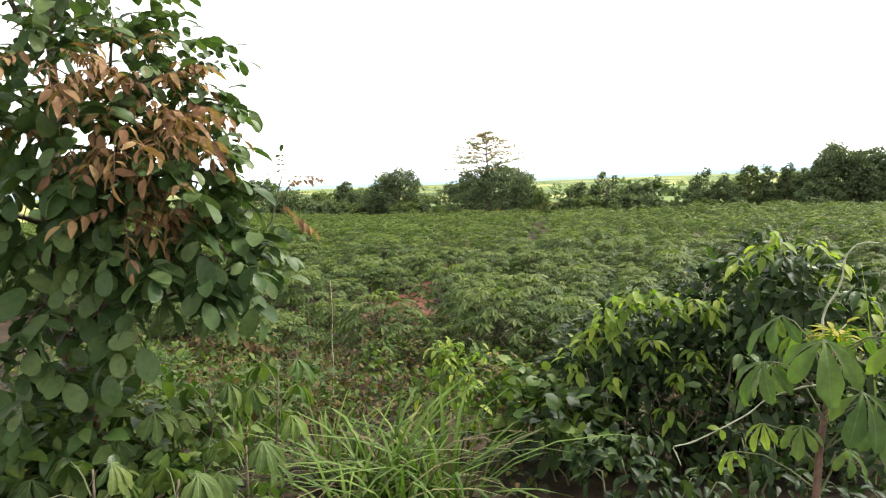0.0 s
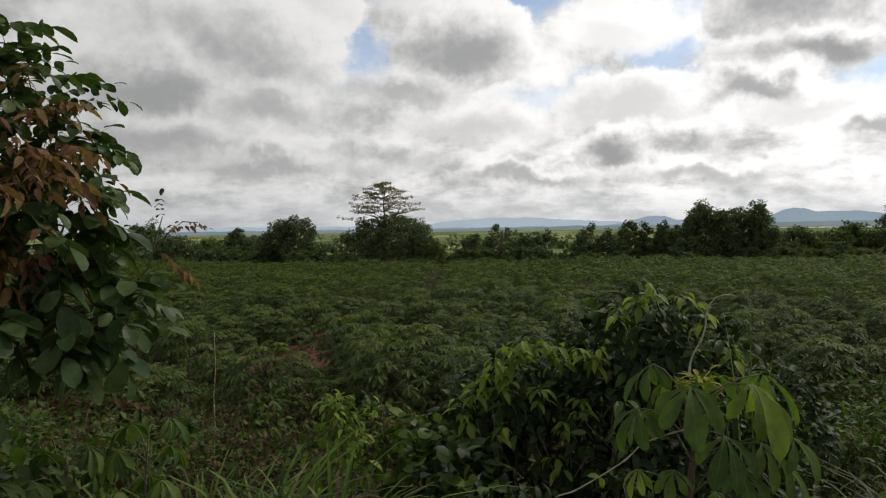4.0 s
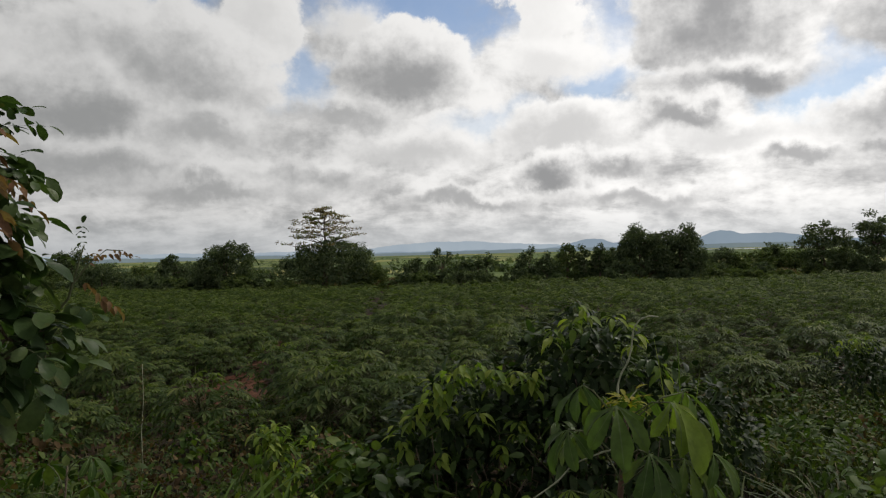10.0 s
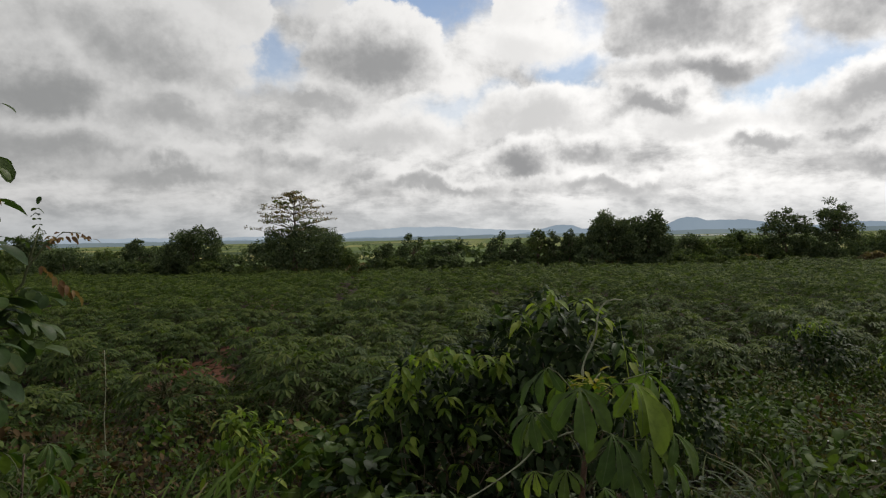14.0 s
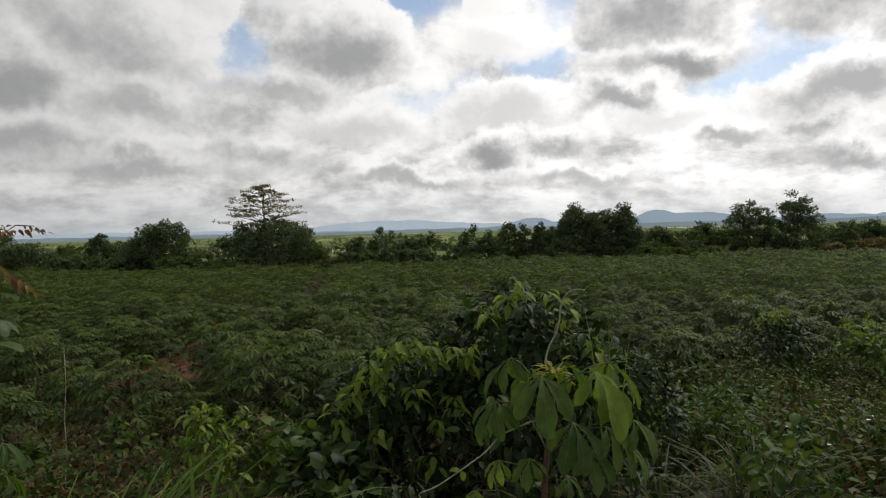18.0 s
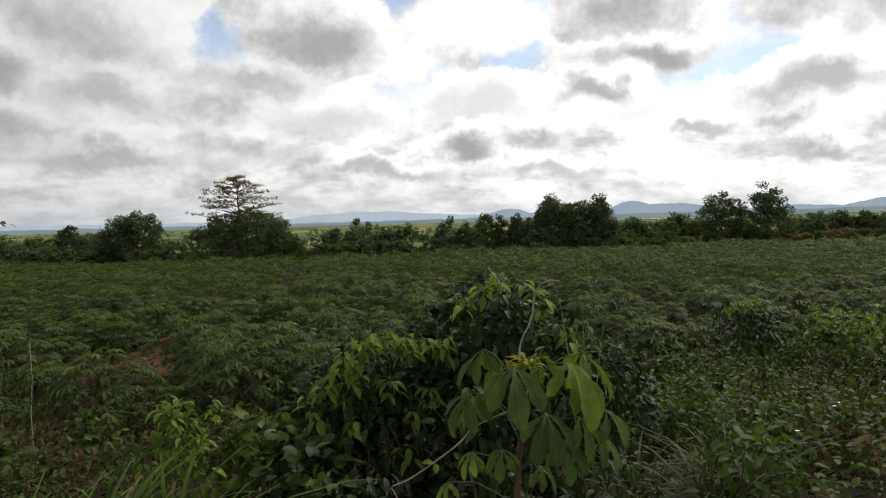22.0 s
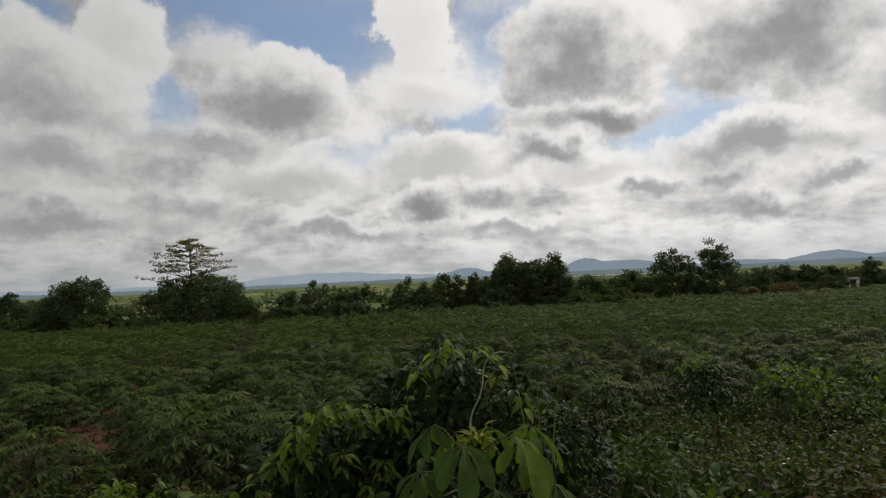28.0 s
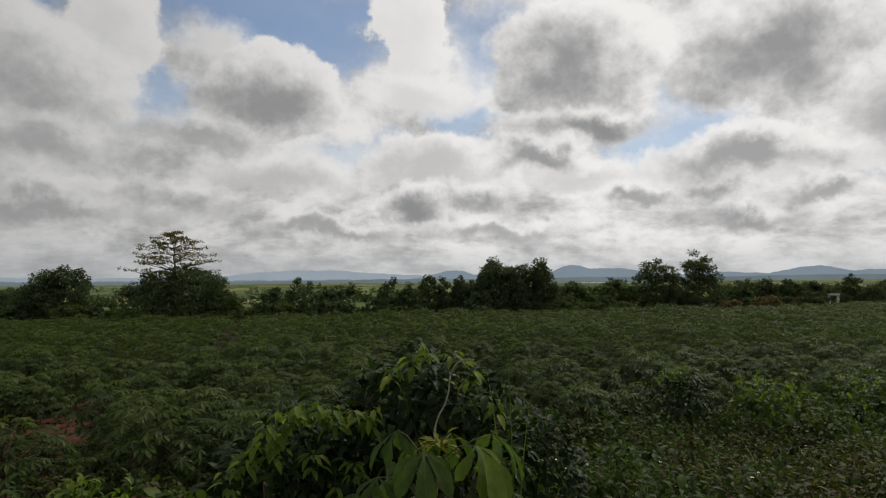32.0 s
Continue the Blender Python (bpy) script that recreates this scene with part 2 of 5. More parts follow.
def plain_material(name, color, rough=0.6, wear=0.25, scale=4.0):
    m, tree, bsdf, out = material(name)
    grain = noise_of(tree, scale, 6, 0.65)
    low_c, high_c = [c * (1 - wear) for c in color], [min(1.0, c * (1 + wear)) for c in color]
    tree.links.new(ramp(tree, grain, (0.3, low_c), (0.7, high_c)), bsdf.inputs["Base Color"])
    bsdf.inputs["Roughness"].default_value = rough
    bump(tree, bsdf, grain, 0.2, 0.02)
    return m


CASSAVA = leaf_material("cassava_leaf", (0.029, 0.051, 0.016), (0.059, 0.091, 0.028), (0.106, 0.134, 0.045), 0.5, 0.36, gloss=0.11)
CASSAVA_TOP = leaf_material("cassava_leaf_upper", (0.059, 0.091, 0.028), (0.100, 0.131, 0.040), (0.154, 0.177, 0.064), 0.5, 0.4, gloss=0.11)
CASSAVA_FAR = leaf_material("cassava_leaf_field", (0.028, 0.049, 0.015), (0.057, 0.086, 0.027), (0.103, 0.127, 0.044), 0.55, 0.36, gloss=0.09)
# lit copy of the broad leaf: light shining through is put into its colour
CASSAVA_LIT = leaf_material("cassava_leaf_yellow_lit", (0.108, 0.156, 0.033), (0.153, 0.202, 0.039), (0.224, 0.251, 0.043), 0.42, 0.52)
CASSAVA_NEAR = leaf_material("cassava_leaf_broad", (0.055, 0.095, 0.026), (0.083, 0.128, 0.035), (0.115, 0.156, 0.042), 0.38, 0.42, (0.095, 0.133, 0.022))
YELLOW_LEAF = leaf_material("young_yellow_leaf", (0.156, 0.172, 0.023), (0.250, 0.234, 0.023), (0.328, 0.257, 0.023), 0.5, 0.4)
LIME_LEAF = leaf_material("young_lime_leaf", (0.098, 0.157, 0.029), (0.166, 0.229, 0.043), (0.264, 0.304, 0.064), 0.45, 0.45)
MID_LEAF = leaf_material("vine_leaf_mature", (0.026, 0.052, 0.014), (0.046, 0.079, 0.023), (0.076, 0.115, 0.036), 0.4, 0.3, gloss=0.22)
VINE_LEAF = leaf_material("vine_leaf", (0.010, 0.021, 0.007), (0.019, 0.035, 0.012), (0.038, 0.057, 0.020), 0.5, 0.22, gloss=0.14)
TREE_LEAF = leaf_material("pinnate_leaf", (0.032, 0.059, 0.023), (0.055, 0.090, 0.035), (0.091, 0.125, 0.050), 0.42, 0.3, (0.076, 0.076, 0.027))
RUST_LEAF = leaf_material("young_rust_leaf", (0.125, 0.066, 0.041), (0.187, 0.105, 0.062), (0.234, 0.156, 0.078), 0.55, 0.35)
WEED_LEAF = leaf_material("weed_leaf", (0.029, 0.059, 0.013), (0.056, 0.095, 0.020), (0.101, 0.137, 0.032), 0.55, 0.3, (0.101, 0.099, 0.026))
CREEPER_LEAF = leaf_material("creeper_leaf", (0.030, 0.040, 0.012), (0.063, 0.076, 0.020), (0.125, 0.112, 0.036), 0.55, 0.3, (0.106, 0.059, 0.026))
DRY_LEAF = leaf_material("dry_leaf", (0.040, 0.025, 0.013), (0.073, 0.046, 0.022), (0.125, 0.086, 0.046), 0.75, 0.2)
GRASS = leaf_material("grass_blade", (0.036, 0.072, 0.012), (0.069, 0.117, 0.022), (0.129, 0.184, 0.044), 0.5, 0.35)
GRASS_DULL = leaf_material("dull_grass_blade", (0.025, 0.046, 0.012), (0.043, 0.068, 0.019), (0.074, 0.093, 0.031), 0.55, 0.3)
STRAW = leaf_material("straw_blade", (0.066, 0.056, 0.033), (0.112, 0.092, 0.053), (0.185, 0.158, 0.092), 0.7, 0.2)
# distance haze is mixed into these paler, greyer leaf tones
HEDGE_LEAF = leaf_material("hedge_leaf_hazed", (0.055, 0.077, 0.049), (0.091, 0.121, 0.071), (0.151, 0.175, 0.100), 0.65, 0.28, vein=3.0, gloss=0.08)
HEDGE_LIGHT = leaf_material("hedge_leaf_light", (0.056, 0.083, 0.040), (0.098, 0.131, 0.054), (0.156, 0.177, 0.074), 0.65, 0.3, vein=3.0, gloss=0.08)
HEDGE_BROWN = leaf_material("hedge_leaf_bronze", (0.121, 0.094, 0.059), (0.206, 0.153, 0.103), (0.300, 0.215, 0.161), 0.5, 0.4, vein=3.0)
TIER_LEAF = leaf_material("tiered_leaf", (0.079, 0.103, 0.045), (0.140, 0.160, 0.071), (0.224, 0.224, 0.116), 0.5, 0.42, vein=3.0)
BARK = bark_material("bark", (0.053, 0.038, 0.026), (0.143, 0.105, 0.071))
RED_BARK = bark_material("reddish_bark", (0.053, 0.028, 0.018), (0.135, 0.074, 0.044))
GREEN_STEM = bark_material("green_stem", (0.053, 0.068, 0.026), (0.105, 0.112, 0.045))
PALE_STEM = bark_material("pale_stem", (0.203, 0.217, 0.135), (0.345, 0.345, 0.247))
FLOWER = plain_material("white_petal", (0.78, 0.78, 0.72), 0.6, 0.1)
POST = plain_material("pale_post", (0.52, 0.51, 0.47), 0.8)
METAL_ROOF = plain_material("pale_sheet_metal", (0.72, 0.73, 0.75), 0.4, 0.1)
WALL_PAINT = plain_material("pale_wall", (0.62, 0.60, 0.55), 0.8)


# ---- mesh building ----
rng = np.random.default_rng(7)


def mesh_of(name, verts, tris, mats=(), which=None, smooth=False):
    """A mesh from arrays of corners and triangles."""
    verts, tris = np.asarray(verts, np.float32).reshape(-1, 3), np.asarray(tris, np.int32).reshape(-1, 3)
    me = bpy.data.meshes.new(name)
    me.vertices.add(len(verts))
    me.vertices.foreach_set("co", verts.ravel())
    me.loops.add(tris.size)
    me.loops.foreach_set("vertex_index", tris.ravel())
    me.polygons.add(len(tris))
    me.polygons.foreach_set("loop_start", np.arange(0, tris.size, 3, dtype=np.int32))
    for mt in mats:
        me.materials.append(mt)
    if which is not None:
        me.polygons.foreach_set("material_index", np.asarray(which, np.int32))
    if smooth:
        me.polygons.foreach_set("use_smooth", np.ones(len(tris), bool))
    me.update(calc_edges=True)
    return me


def empty(name, x, y, z, turn=0.0, size=1.0):
    e = new(name)
    e.matrix_world = pose(x, y, z, 0, 0, turn) @ Matrix.Scale(size, 4)
    e.empty_display_size = 0.1
    return e


def part(name, mesh, parent, label=""):
    ob = new(name, mesh)
    ob.parent = parent
    return tagged(ob, label)


def unit(v):
    v = np.asarray(v, float)
    return v / np.maximum(np.linalg.norm(v, axis=-1, keepdims=True), 1e-9)


def laid(template, places, ways, ups, sizes):
    """Copies of a template (corners, triangles; y along, z up), each at a place, along a way, facing up, with a size."""
    tv, tf = template
    places, ways = np.atleast_2d(places).astype(float), unit(np.atleast_2d(ways))
    ups = np.broadcast_to(np.atleast_2d(ups).astype(float), ways.shape)
    side = unit(np.cross(ways, ups) + 1e-6)
    up = np.cross(side, ways)
    m = np.stack([side, ways, up], 2) * np.broadcast_to(np.asarray(sizes, float), len(places))[:, None, None]
    v = np.einsum("nij,kj->nki", m, tv) + places[:, None]
    f = tf[None] + (np.arange(len(places)) * len(tv))[:, None, None]
    return v.reshape(-1, 3), f.reshape(-1, 3)


def merged(*pieces):
    vs, fs, n = [], [], 0
    for v, f in pieces:
        vs.append(np.asarray(v, float).reshape(-1, 3))
        fs.append(np.asarray(f, int).reshape(-1, 3) + n)
        n += len(vs[-1])
    return np.concatenate(vs), np.concatenate(fs)


def blade_leaf(width, droop=0.25, fold=0.12, steps=(0.0, 0.22, 0.5, 0.78, 1.0), shape=(0.05, 0.8, 1.0, 0.6, 0.0)):
    """A leaf 1 long with a folded midrib and a bowed length."""
    v, f = [], []
    for s, w in zip(steps, shape):
        z = -droop * s * s
        y = s * (1 - 0.3 * droop * s)
        v += [(-w * width / 2, y, z + fold * w * width), (0, y, z), (w * width / 2, y, z + fold * w * width)]
    for k in range(len(steps) - 1):
        a, b = 3 * k, 3 * k + 3
        f += [(a, a + 1, b + 1), (a, b + 1, b), (a + 1, a + 2, b + 2), (a + 1, b + 2, b + 1)]
    return np.array(v), np.array(f)


def simple_leaf(width, droop=0.2):
    """A folded lozenge, for foliage farther off."""
    return (np.array([(0, 0, 0), (-width / 2, 0.5, 0.1 * width), (width / 2, 0.5, 0.1 * width), (0, 1, -droop)]), np.array([(0, 3, 1), (0, 2, 3)]))


def palm_leaf(lobes=7, spread=130, width=0.2, droop=0.35, fine=True):
    """A cassava leaf: lobes of unlike length that fan out from one point and hang."""
    pieces = []
    for k in range(lobes):
        a = radians(-spread + 2 * spread * k / (lobes - 1))
        length = 1 - 0.45 * abs(a) / radians(spread)
        tmpl = blade_leaf(width, droop, 0.2, (0, 0.3, 0.62, 1.0), (0.12, 0.55, 1.0, 0.0)) if fine else simple_leaf(width * 1.2, droop)
        pieces.append(laid(tmpl, [(0, 0, 0)], [(math.sin(a), math.cos(a), -0.12)], [(0, 0, 1)], [length]))
    return merged(*pieces)


def tube(points, radii, sides=6):
    """A tapered stem through points."""
    pts, v, f = np.asarray(points, float), [], []
    for k, (p, r) in enumerate(zip(pts, radii)):
        way = unit(pts[min(k + 1, len(pts) - 1)] - pts[max(k - 1, 0)])
        a = unit(np.cross(way, (0.31, 0.95, 0.1) if abs(way[2]) > 0.5 else (0, 0, 1)))
        b = np.cross(way, a)
        for s in range(sides):
            w = 2 * math.pi * s / sides
            v.append(p + r * (math.cos(w) * a + math.sin(w) * b))
    for k in range(len(pts) - 1):
        for s in range(sides):
            i, j = k * sides + s, k * sides + (s + 1) % sides
            f += [(i, j, j + sides), (i, j + sides, i + sides)]
    v.append(pts[-1])
    top = (len(pts) - 1) * sides
    f += [(top + s, top + (s + 1) % sides, len(v) - 1) for s in range(sides)]
    return np.array(v), np.array(f)


def wander(a, b, n, amount, sag=0.0):
    """Points from a to b on a crooked line."""
    s = np.linspace(0, 1, n)[:, None]
    p = np.asarray(a, float) * (1 - s) + np.asarray(b, float) * s
    p[1:-1] += rng.normal(0, amount, (n - 2, 3)) if n > 2 else 0
    p[:, 2] -= sag * (s * (1 - s) * 4)[:, 0]
    return p


def smooth01(v):
    v = np.clip(v, 0, 1)
    return v * v * (3 - 2 * v)


# ---- ground ----
def ground_z(x, y):
    """Height of the ground: a low roadside bank, the field falling gently away, then the plain far below."""
    x, y = np.asarray(x, float), np.asarray(y, float)
    bank = 0.85 * (1 - smooth01((y - 1.2 - 0.10 * np.abs(x)) / 6.0))
    field = 0.03 - 0.020 * (np.clip(y, 0, 60) - 11.5) * (y > 0)
    field = np.where(y < 11.5, 0.03, field)
    r = np.hypot(x, np.maximum(y, 0))
    drop = -14.0 * smooth01((np.maximum(r, y) - 66) / 380.0)
    lumps = 0.04 * np.sin(x * 1.7 + 0.6 * y) * np.sin(y * 1.3 - 0.4 * x) * (r < 60)
    return bank + field + drop + lumps


def ground_material():
    m, tree, bsdf, out = material("ground_soil_and_fields")
    co = tree.nodes.new("ShaderNodeTexCoord").outputs["Object"]
    s = tree.nodes.new("ShaderNodeSeparateXYZ")
    tree.links.new(co, s.inputs[0])
    soil = ramp(tree, noise_of(tree, 3.0, 8, 0.7), (0.3, (0.042, 0.026, 0.017)), (0.7, (0.095, 0.052, 0.032)))
    litter = ramp(tree, noise_of(tree, 0.9, 8, 0.7), (0.36, (0.25, 0.25, 0.25)), (0.52, (1, 1, 1)))
    near = blend(tree, litter, soil, (0.024, 0.018, 0.011, 1))
    # the bare red strip that people walk, and a bald spot on it
    wobble = calc(tree, "MULTIPLY", calc(tree, "SUBTRACT", noise_of(tree, 1.1, 5), 0.5), 1.3)
    oy = calc(tree, "SUBTRACT", s.outputs[1], 10.6)
    ox = calc(tree, "ADD", calc(tree, "MULTIPLY_ADD", oy, 0.17, calc(tree, "ADD", s.outputs[0], 4.15)), wobble)
    strip = calc(tree, "LESS_THAN", calc(tree, "ABSOLUTE", ox), 0.20)
    strip = calc(tree, "MULTIPLY", strip, calc(tree, "GREATER_THAN", s.outputs[1], 9.8))
    spot_d = calc(tree, "ADD", calc(tree, "MULTIPLY", ox, ox), calc(tree, "MULTIPLY", calc(tree, "MULTIPLY", oy, oy), 0.10))
    ragged = calc(tree, "MULTIPLY", calc(tree, "SUBTRACT", noise_of(tree, 6.0, 6, 0.7), 0.5), 0.9)
    bare = calc(tree, "MAXIMUM", strip, calc(tree, "LESS_THAN", calc(tree, "ADD", spot_d, ragged), 0.36))
    red = ramp(tree, noise_of(tree, 7.0, 8, 0.75), (0.3, (0.045, 0.020, 0.012)), (0.5, (0.10, 0.042, 0.025)), (0.75, (0.17, 0.086, 0.055)))
    near = blend(tree, calc(tree, "MULTIPLY", bare, 0.9), near, red)
    # plots of the plain: pale grass, green crop, dark scrub, in strips that run across
    stretch = node(tree, "ShaderNodeMapping")
    stretch.inputs["Scale"].default_value = (0.006, 0.0035, 1)
    tree.links.new(co, stretch.inputs[0])
    cells = tree.nodes.new("ShaderNodeTexVoronoi")
    cells.inputs["Scale"].default_value = 1.0
    tree.links.new(stretch.outputs[0], cells.inputs["Vector"])
    pick = tree.nodes.new("ShaderNodeSeparateColor")
    tree.links.new(cells.outputs["Color"], pick.inputs[0])
    plots = ramp(tree, pick.outputs[0], (0.0, (0.07, 0.10, 0.035)), (0.35, (0.11, 0.15, 0.04)), (0.55, (0.28, 0.26, 0.095)), (0.8, (0.095, 0.135, 0.04)), (1.0, (0.055, 0.08, 0.035)))
    plots = blend(tree, 0.5, plots, ramp(tree, noise_of(tree, 0.05, 6), (0.3, (0.6, 0.65, 0.6)), (0.7, (1.2, 1.2, 1.1))), "MULTIPLY")
    far = node(tree, "ShaderNodeMapRange")
    far.inputs[1].default_value, far.inputs[2].default_value = 62.0, 75.0
    tree.links.new(s.outputs[1], far.inputs[0])
    tree.links.new(blend(tree, far.outputs[0], near, plots), bsdf.inputs["Base Color"])
    bsdf.inputs["Roughness"].default_value = 0.95
    bsdf.inputs["Specular IOR Level"].default_value = 0.12
    bump(tree, bsdf, noise_of(tree, 9.0, 8, 0.7), 0.7, 0.05)
    return m


def ground():
    # rings of growing width round the viewer's place
    radii = np.concatenate([[0], np.geomspace(0.5, 4700, 150)])
    turns = np.linspace(0, 2 * math.pi, 181)[:-1]
    rr, aa = np.meshgrid(radii[1:], turns, indexing="ij")
    x, y = (rr * np.sin(aa)).ravel(), (rr * np.cos(aa)).ravel()
    v = np.concatenate([[(0, 0, float(ground_z(0, 0)))], np.stack([x, y, ground_z(x, y)], 1)])
    n, k = len(turns), np.arange(len(turns))
    f = [np.stack([0 * k, 1 + (k + 1) % n, 1 + k], 1)]
    for i in range(len(radii) - 2):
        a, b = 1 + i * n + k, 1 + i * n + (k + 1) % n
        f += [np.stack([a, b, b + n], 1), np.stack([a, b + n, a + n], 1)]
    ob = new("ground", mesh_of("ground", v, np.concatenate(f), (ground_material(),), smooth=True))
    return tagged(ob, "reddish soil of a field falling away to a wide green plain", "ground", kind="structure")


ground()


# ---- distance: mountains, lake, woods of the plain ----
def haze_glow_material(name, color, edge):
    """Hills with many kilometres of bright air painted in as a glowing haze."""
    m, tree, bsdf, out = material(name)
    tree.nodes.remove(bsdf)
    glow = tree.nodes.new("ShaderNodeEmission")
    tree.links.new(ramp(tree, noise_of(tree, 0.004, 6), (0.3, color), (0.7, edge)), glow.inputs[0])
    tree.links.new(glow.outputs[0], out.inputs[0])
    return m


def ridge(name, distance, base, humps, rough, mat, label, span=(-75, 80)):
    """A long hill line: humps of azimuth, half width and height in degrees over a low base."""
    a = np.linspace(span[0], span[1], 620)
    h = np.full_like(a, base)
    for at, wide, high in humps:
        h = np.maximum(h, base + (high - base) * np.exp(-np.abs((a - at) / wide) ** 2.4))
    h += rough * (np.sin(a * 1.7) + 0.6 * np.sin(a * 4.1 + 1) + 0.4 * np.sin(a * 9.7 + 2) + 0.3 * np.sin(a * 17.3) + 0.2 * np.sin(a * 31.0)) / 2
    x, y = distance * np.sin(np.radians(a)), distance * np.cos(np.radians(a))
    z = 2.4 + distance * np.tan(np.radians(h))
    n = len(a)
    v = np.concatenate([np.stack([x, y, 0 * a - 40], 1), np.stack([x, y, z], 1), np.stack([x * 1.03, y * 1.03, 0 * a - 40], 1)])
    k = np.arange(n - 1)
    f = np.concatenate([np.stack([k, k + 1, k + 1 + n], 1), np.stack([k, k + 1 + n, k + n], 1),
                        np.stack([k + n, k + 1 + n, k + 1 + 2 * n], 1), np.stack([k + n, k + 1 + 2 * n, k + 2 * n], 1)])
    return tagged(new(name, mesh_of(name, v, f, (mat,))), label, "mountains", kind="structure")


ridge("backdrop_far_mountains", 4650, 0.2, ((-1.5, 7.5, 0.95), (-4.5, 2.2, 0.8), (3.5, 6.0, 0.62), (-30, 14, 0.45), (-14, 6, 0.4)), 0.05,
      haze_glow_material("hazy_far_hills", (0.38, 0.45, 0.52), (0.43, 0.50, 0.56)), "mountain range under cloud in painted pale blue haze")
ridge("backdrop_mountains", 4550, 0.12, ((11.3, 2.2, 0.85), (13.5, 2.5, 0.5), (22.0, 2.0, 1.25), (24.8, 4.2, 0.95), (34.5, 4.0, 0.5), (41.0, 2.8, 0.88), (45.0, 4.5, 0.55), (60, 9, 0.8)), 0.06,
      haze_glow_material("hazy_hills", (0.26, 0.33, 0.40), (0.30, 0.37, 0.44)), "flat-topped mountains on the horizon in painted blue-grey haze")
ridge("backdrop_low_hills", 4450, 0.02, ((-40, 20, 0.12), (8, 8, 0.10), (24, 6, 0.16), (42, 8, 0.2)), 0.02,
      haze_glow_material("hazy_wooded_plain", (0.17, 0.22, 0.24), (0.22, 0.27, 0.28)), "dark wooded strip, haze in its colour, at the foot of the mountains")


def lake():
    m, tree, bsdf, out = material("lake_water")
    bsdf.inputs["Base Color"].default_value = (0.30, 0.34, 0.36, 1)
    bsdf.inputs["Roughness"].default_value = 0.15
    bump(tree, bsdf, noise_of(tree, 0.4, 4), 0.1, 0.05)
    a = np.linspace(0, 2 * math.pi, 49)[:-1]
    v = np.stack([1330 + 420 * np.cos(a) * (1 + 0.12 * np.sin(3 * a)), 2700 + 260 * np.sin(a) * (1 + 0.15 * np.sin(5 * a)), 0 * a - 14.2], 1)
    v = np.concatenate([v, [(1330, 2700, -14.2)]])
    f = [(k, (k + 1) % 48, 48) for k in range(48)]
    tagged(new("water", mesh_of("water", v, f, (m,))), "pale distant lake lying below the mountains", "lake", kind="structure")


lake()

LOZENGE = simple_leaf(0.62)
LOZENGE_SLIM = simple_leaf(0.42, 0.35)


def clump_leaves(centres, radii, per, size, template=LOZENGE, flat=0.75, out=0.6):
    """Leaves crowded in many small clumps."""
    centres, radii = np.asarray(centres, float), np.asarray(radii, float)
    k = np.repeat(np.arange(len(centres)), per)
    d = unit(rng.normal(size=(len(k), 3)))
    d[:, 2] *= flat
    places = centres[k] + d * (radii[k] * rng.uniform(0.25, 1.0, len(k)) ** 0.5)[:, None]
    ways = unit(d * out + rng.normal(0, 0.5, (len(k), 3)) + (0, 0, -0.25))
    ups = unit(rng.normal(0, 0.55, (len(k), 3)) + (0, 0, 1))
    return laid(template, places, ways, ups, size * rng.uniform(0.6, 1.35, len(k)))


def far_woods():
    pieces, n = [], 520
    y = np.exp(rng.uniform(math.log(130), math.log(3300), n))
    x = y * np.tan(np.radians(rng.uniform(-42, 52, n)))
    line = rng.random(n) < 0.55     # many stand in belts along the plots
    y = np.where(line, np.round(y / 140) * 140 + 20, y)
    for px, py in zip(x, y):
        h = rng.uniform(2.0, 4.6) * (1 + 0.25 * (py > 900))
        m = rng.integers(4, 9)
        wide = rng.uniform(1.5, 5) * (1 + py / 500)
        c = np.stack([px + rng.uniform(-wide, wide, m), py + rng.uniform(-2, 2, m), float(ground_z(px, py)) + h * rng.uniform(0.25, 0.85, m)], 1)
        pieces.append(clump_leaves(c, np.full(m, h * 0.4), 9, 0.45 * h))
    v, f = merged(*pieces)
    tagged(new("far_woods", mesh_of("far_woods", v, f, (HEDGE_LEAF,))), "scattered dark trees and belts of scrub on the plain", "woods", kind="stuff")


far_woods()


def box(x0, y0, z0, x1, y1, z1):
    v = np.array([(x, y, z) for x in (x0, x1) for y in (y0, y1) for z in (z0, z1)], float)
    f = np.array([(0, 1, 3), (0, 3, 2), (4, 6, 7), (4, 7, 5), (0, 4, 5), (0, 5, 1), (2, 3, 7), (2, 7, 6), (0, 2, 6), (0, 6, 4), (1, 5, 7), (1, 7, 3)])
    return v, f


def far_shed():
    x, y = 4.2, 420.0
    z = float(ground_z(x, y))
    e = empty("farm_shed", x, y, z, 8)
    part("wall", mesh_of("wall", *box(-6, -3, 0, 6, 3, 3.4), (WALL_PAINT,)), e)
    v = np.array([(-7, -4, 3.3), (7, -4, 3.3), (7, 0, 5.2), (-7, 0, 5.2), (7, 4, 3.3), (-7, 4, 3.3), (-7, -4, 3.45), (7, -4, 3.45), (7, 0, 5.35), (-7, 0, 5.35), (7, 4, 3.45), (-7, 4, 3.45)], float)
    f = [(6, 7, 8), (6, 8, 9), (9, 8, 10), (9, 10, 11), (0, 2, 1), (0, 3, 2), (3, 4, 2), (3, 5, 4), (0, 1, 7), (0, 7, 6), (5, 11, 10), (5, 10, 4)]
    part("roof", mesh_of("roof", v, f, (METAL_ROOF,)), e, "pale sheet-metal roof")
    tagged(e, "small pale farm shed with a sheet-metal roof on the plain", "shed")


far_shed()


